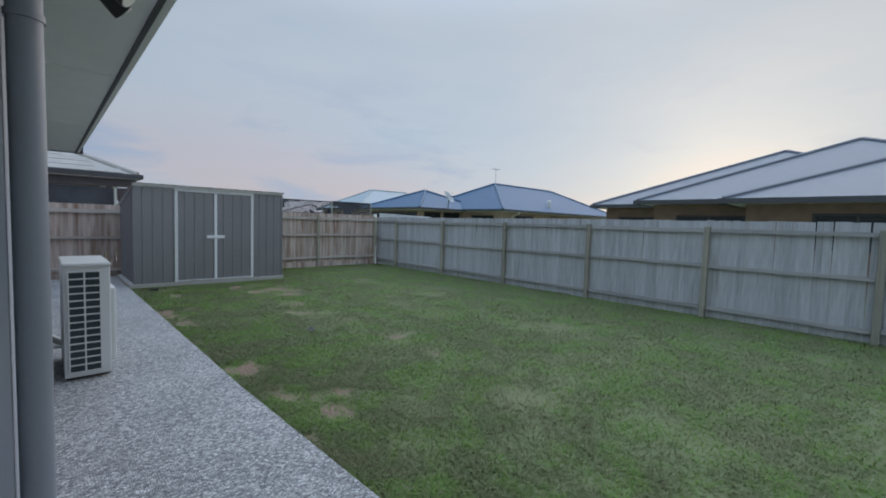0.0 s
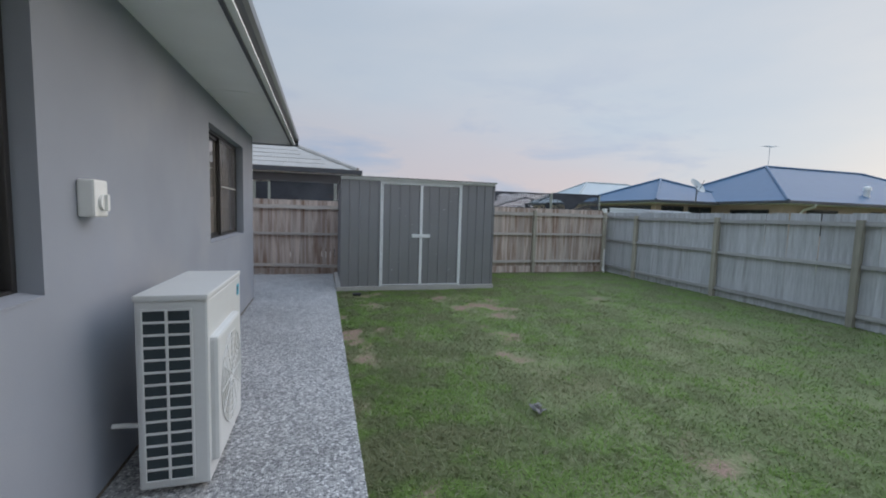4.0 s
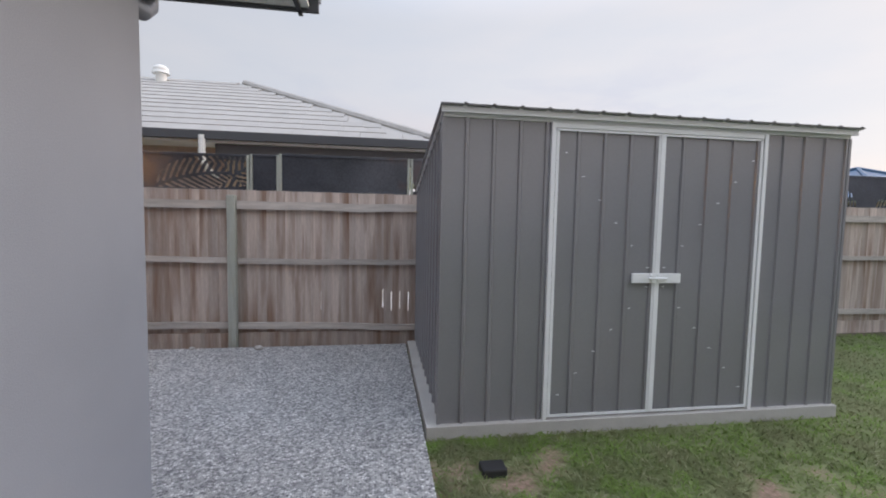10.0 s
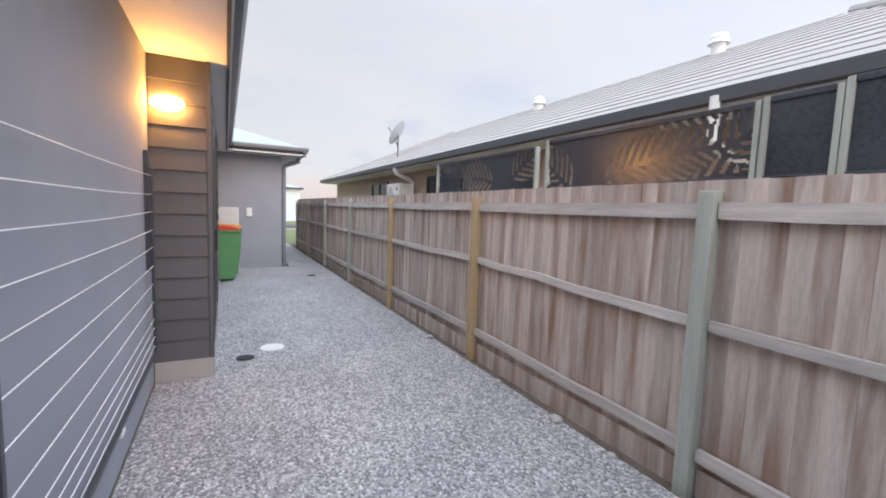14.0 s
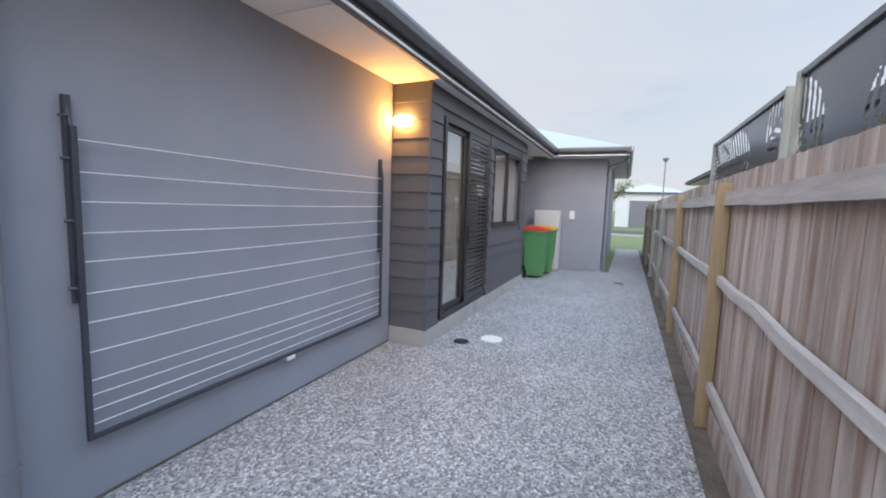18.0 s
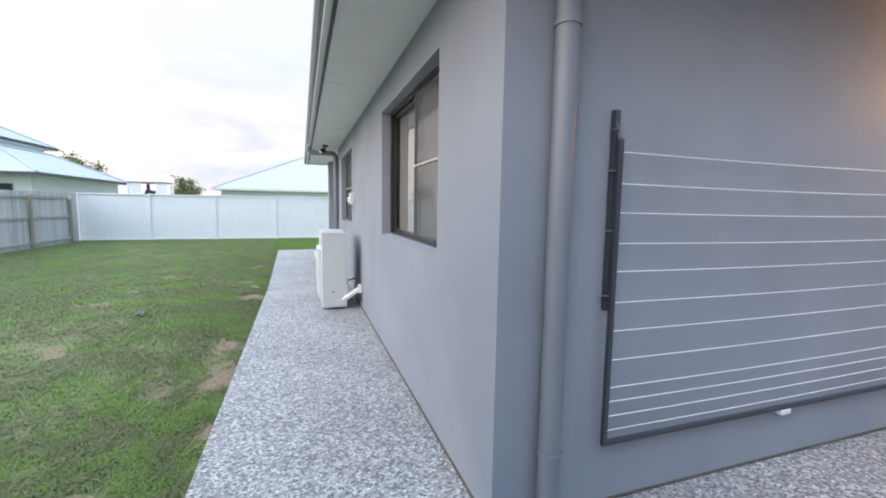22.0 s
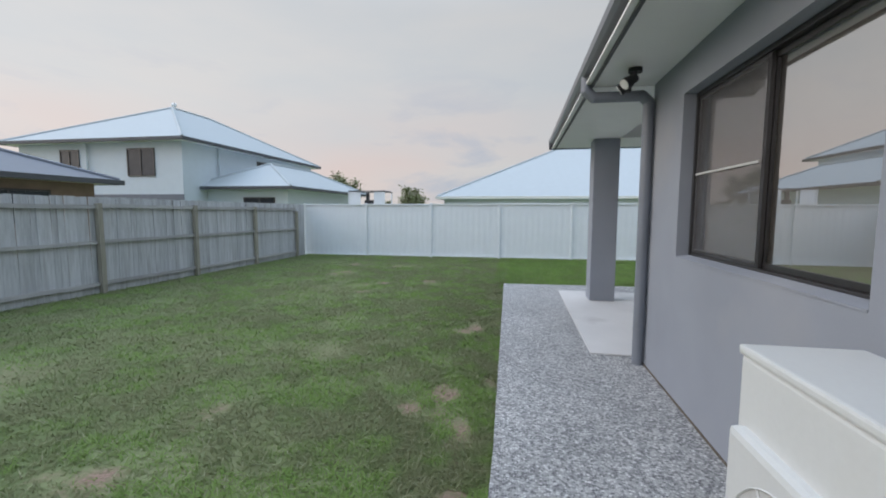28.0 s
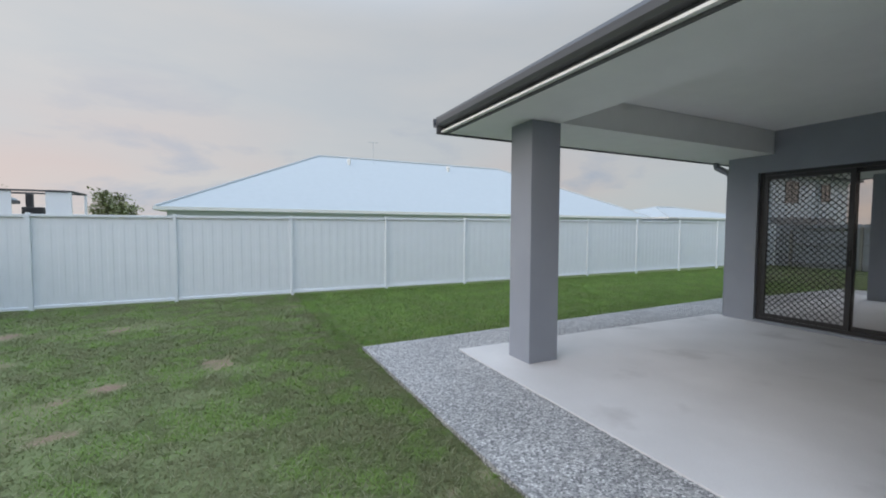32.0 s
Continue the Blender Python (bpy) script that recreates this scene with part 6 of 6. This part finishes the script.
# The wing's dark window panes stand in for the shade of an open patio.
t, roof, r0, r1 = house("cream brick wing, blue steel roof, dark panes for shaded patio", 16.3, 21.5, 8.8, 14.1, 2.44, 1.27, M_BRICK, M_BLUE_ROOF, over=0.5, lip=0.12,
                        windows=(("x", 16.3, 9.1, 13.8, 0.3, 2.2, -1), ("y", 8.8, 16.6, 17.9, 0.3, 2.2, -1), ("y", 8.8, 18.2, 19.6, 0.3, 2.2, -1)))
dish(t, (17.95, 8.15, 3.14), (0.2, -0.75, 0.6), 0.42, 0.72)
house("far house with a pale grey roof", 21.4, 33.0, 23.3, 30.5, 2.75, 2.05, M_BRICK, M_METAL_ROOF, over=0.4)

# large white roof behind the steel fence
t, roof, r0, r1 = house("large low house with a white steel hip roof", -27.0, 6.1, -48.4, -31.3, 2.5, 4.4, M_WHITE_WALL, M_WHITE_ROOF, over=0.4, trim=M_PLASTIC)
roof_vent(roof, (-4.4, -38.5, 6.3))
roof_vent(roof, (-12.6, -38.5, 6.3))
antenna(t, (-6.4, -39.0, 6.6), 1.5)
house("far low house with a white roof", -44.0, -31.0, -42.0, -32.0, 2.6, 1.2, M_WHITE_WALL, M_WHITE_ROOF, over=0.4, trim=M_PLASTIC)

# across the street
bm = B()
box(bm, -34.0, -27.0, -60, 60, -0.09, -0.04)
structure("road", bm, M_STREET, "grey asphalt street", "road")
bm = B()
box(bm, -27.0, -26.85, -60, 60, -0.09, 0.06, 0.02)
structure("kerb", bm, M_CONC, "concrete kerb", "kerb")
house("far white garage across the street", -52.0, -42.0, 1.2, 7.0, 3.2, 0.9, M_WHITE_WALL, M_WHITE_ROOF, over=0.2)
bm = B()
box(bm, -41.98, -41.9, 2.4, 5.6, 0, 2.4)
for k in range(8):
    box(bm, -41.9, -41.88, 2.4, 5.6, 0.02 + k * 0.3, 0.28 + k * 0.3, 0)
structure("door_3", bm, M_GREY_ROOF, "grey ribbed roller door", "door")


# ---- trees ----
def tree(x, y, h, crown, seed, label):
    r = random.Random(seed)
    t = thing("tree", (x, y, -0.05), label, "tree")
    bm = B()
    rod(bm, (x, y, -0.1), (x + 0.1, y, h * 0.5), h * 0.035, 8, h * 0.02)
    tips = []
    for k in range(9):
        a = r.uniform(0, 6.28)
        s = Vector((x + 0.1, y, h * r.uniform(0.35, 0.5)))
        e = s + Vector((math.cos(a) * crown * r.uniform(0.4, 0.85), math.sin(a) * crown * r.uniform(0.4, 0.85), h * r.uniform(0.18, 0.45)))
        rod(bm, s, e, h * 0.014, 6, h * 0.005)
        tips += [e, (s + e) / 2, s * 0.25 + e * 0.75]
    part("trunk", bm, M_BARK, t)
    vs, fs = [], []
    for e in tips:
        for _ in range(120):
            d = Vector((r.gauss(0, 1), r.gauss(0, 1), r.gauss(0, 0.75))) * crown * 0.17
            p = e + d
            a, b = r.uniform(0, 6.28), r.uniform(-1, 1)
            s = r.uniform(0.04, 0.10) * h / 5
            u = Vector((math.cos(a), math.sin(a), b)).normalized() * s * 1.7
            v = u.cross(Vector((r.uniform(-1, 1), r.uniform(-1, 1), 1))).normalized() * s * 0.8
            i = len(vs)
            vs += [p - u, p + v, p + u, p - v]
            fs.append((i, i + 1, i + 2, i + 3))
    me = bpy.data.meshes.new("crown")
    me.from_pydata(vs, [], fs)
    me.materials.append(M_LEAF)
    ob = new("crown", me)
    ob.parent = t
    ob.matrix_parent_inverse = Matrix.Translation(-t.location)
    return t


tree(21.7, -50.5, 5.3, 2.0, 1, "spreading green tree beyond the white fence")
tree(7.3, -28.2, 3.0, 0.95, 2, "small olive green tree beyond the white fence")
tree(9.2, -28.6, 2.45, 0.5, 9, "low green bush-like tree beyond the white fence")
tree(24.0, -58.0, 7.0, 2.4, 3, "green tree behind the two-storey house")
tree(-28.0, -49.0, 4.6, 1.8, 5, "green tree beyond the white fence")
tree(-37.0, 1.0, 4.5, 1.7, 6, "small green tree by the street")
t = thing("pump_shelter", (6.58, -18.5, -0.05), "small dark-topped metal frame with white side panels behind the fence", "shelter")
for x in (5.92, 7.24):
    for y in (-18.95, -18.05):
        bm = B()
        box(bm, x - 0.02, x + 0.02, y - 0.02, y + 0.02, -0.05, 2.19, 0.003)
        part("post", bm, M_WHITE_FENCE, t)
for a in ((5.90, 7.26, -18.08, -18.02), (5.90, 7.26, -18.98, -18.92), (5.90, 5.96, -18.92, -18.08), (7.20, 7.26, -18.92, -18.08)):
    bm = B()
    box(bm, *a, 2.191, 2.225, 0.003)
    part("top_rail", bm, M_FASCIA, t)
for a, b in ((5.945, 6.30), (6.80, 7.215)):
    bm = B()
    box(bm, a, b, -18.06, -18.045, 0.6, 2.19, 0.002)
    part("panel", bm, M_WHITE_FENCE, t)
bm = B()
box(bm, 6.62, 6.72, -18.5, -18.4, -0.05, 2.16, 0.01)
box(bm, 6.45, 6.78, -18.52, -18.38, 1.72, 1.90, 0.02)
part("pump_post", bm, M_BLACK, t, "dark post inside the frame")

t = thing("street_lamp", (-40.0, 4.9, -0.05), "grey street lamp post beyond the garage", "street lamp")
bm = B()
rod(bm, (-40, 4.9, -0.05), (-40, 4.9, 5.7), 0.07, 8, 0.045)
part("pole", bm, M_PIPE, t, smooth=True)
bm = B()
rod(bm, (-40, 4.9, 5.7), (-40, 4.9, 5.95), 0.12, 12, 0.28)
rod(bm, (-40, 4.9, 5.95), (-40, 4.9, 6.08), 0.30, 12, 0.05)
part("lamp_head", bm, M_PIPE, t)

# ---- grass ----
rs = np.random.RandomState(7)


def path_edge(y):
    return np.where(y > -6.2, 1.35, np.where(y > -12.43, 1.34 + (-6.2 - y) * 0.016, -16.0))


def blades(name, count, x0, x1, y0, y1, h0, h1, label, mat=M_BLADE, even=0.0):
    """Many single blades, missing where the soil is bare, leaning at random, taller in tufts."""
    px, py = x0 + (x1 - x0) * rs.uniform(0, 1, count) ** (1.7 if even < 0.5 else 1.0), rs.uniform(y0, y1, count)
    px = np.where((even < 0.5) & (py < -12.55), 1.5 + (px - x0) * 0.99, px)
    keep = (px > path_edge(py) + 0.01) & ~((px > 1.36) & (px < 4.64) & (py > 0.625) & (py < 2.8))
    bare = np.array([bareness(a, b) for a, b in zip(px, py)])
    tuft = np.array([noise.noise(Vector((a * 2.3, b * 2.3, 8.1))) for a, b in zip(px, py)])
    dens = np.clip(1.22 - bare * 1.35 + 0.45 * tuft, 0.05, 1.0) * (1 - even) + even
    keep &= rs.uniform(0, 1, count) < dens
    dens = np.clip(dens * 0.75 + 0.55 * np.maximum(tuft, 0), 0, 1.2)
    px, py, dens = px[keep], py[keep], dens[keep]
    n = len(px)
    h = rs.uniform(h0, h1, n) * np.clip(0.55 + dens, 0.5, 1.3)
    a = rs.uniform(0, 6.283, n)
    lean = rs.uniform(1.1, 3.2, n) * h
    wd = rs.uniform(0.0025, 0.005, n)
    dx, dy = np.cos(a), np.sin(a)
    base = np.stack([px, py, np.full(n, -0.05)], 1)
    side = np.stack([-dy * wd, dx * wd, np.zeros(n)], 1)
    mid = base + np.stack([dx * lean * 0.35, dy * lean * 0.35, h * 0.6], 1)
    tip = base + np.stack([dx * lean, dy * lean, h], 1)
    v = np.stack([base - side, base + side, mid + side * 0.8, mid - side * 0.8, tip], 1).reshape(-1, 3)
    k = np.arange(n)[:, None] * 5
    quads = (k + np.array([[0, 1, 2, 3]])).tolist()
    tris = (k + np.array([[3, 2, 4]])).tolist()
    me = bpy.data.meshes.new(name)
    me.from_pydata(v.tolist(), [], quads + tris)
    me.materials.append(mat)
    return tagged(new(name, me), label, "grass", kind="stuff")


blades("grass", 560000, 1.35, 9.1, -17.4, 2.8, 0.006, 0.030, "short patchy green grass blades")
blades("grass", 170000, -16.0, 1.75, -17.4, -12.6, 0.02, 0.05, "even bright green turf blades", M_TURF, 0.9)
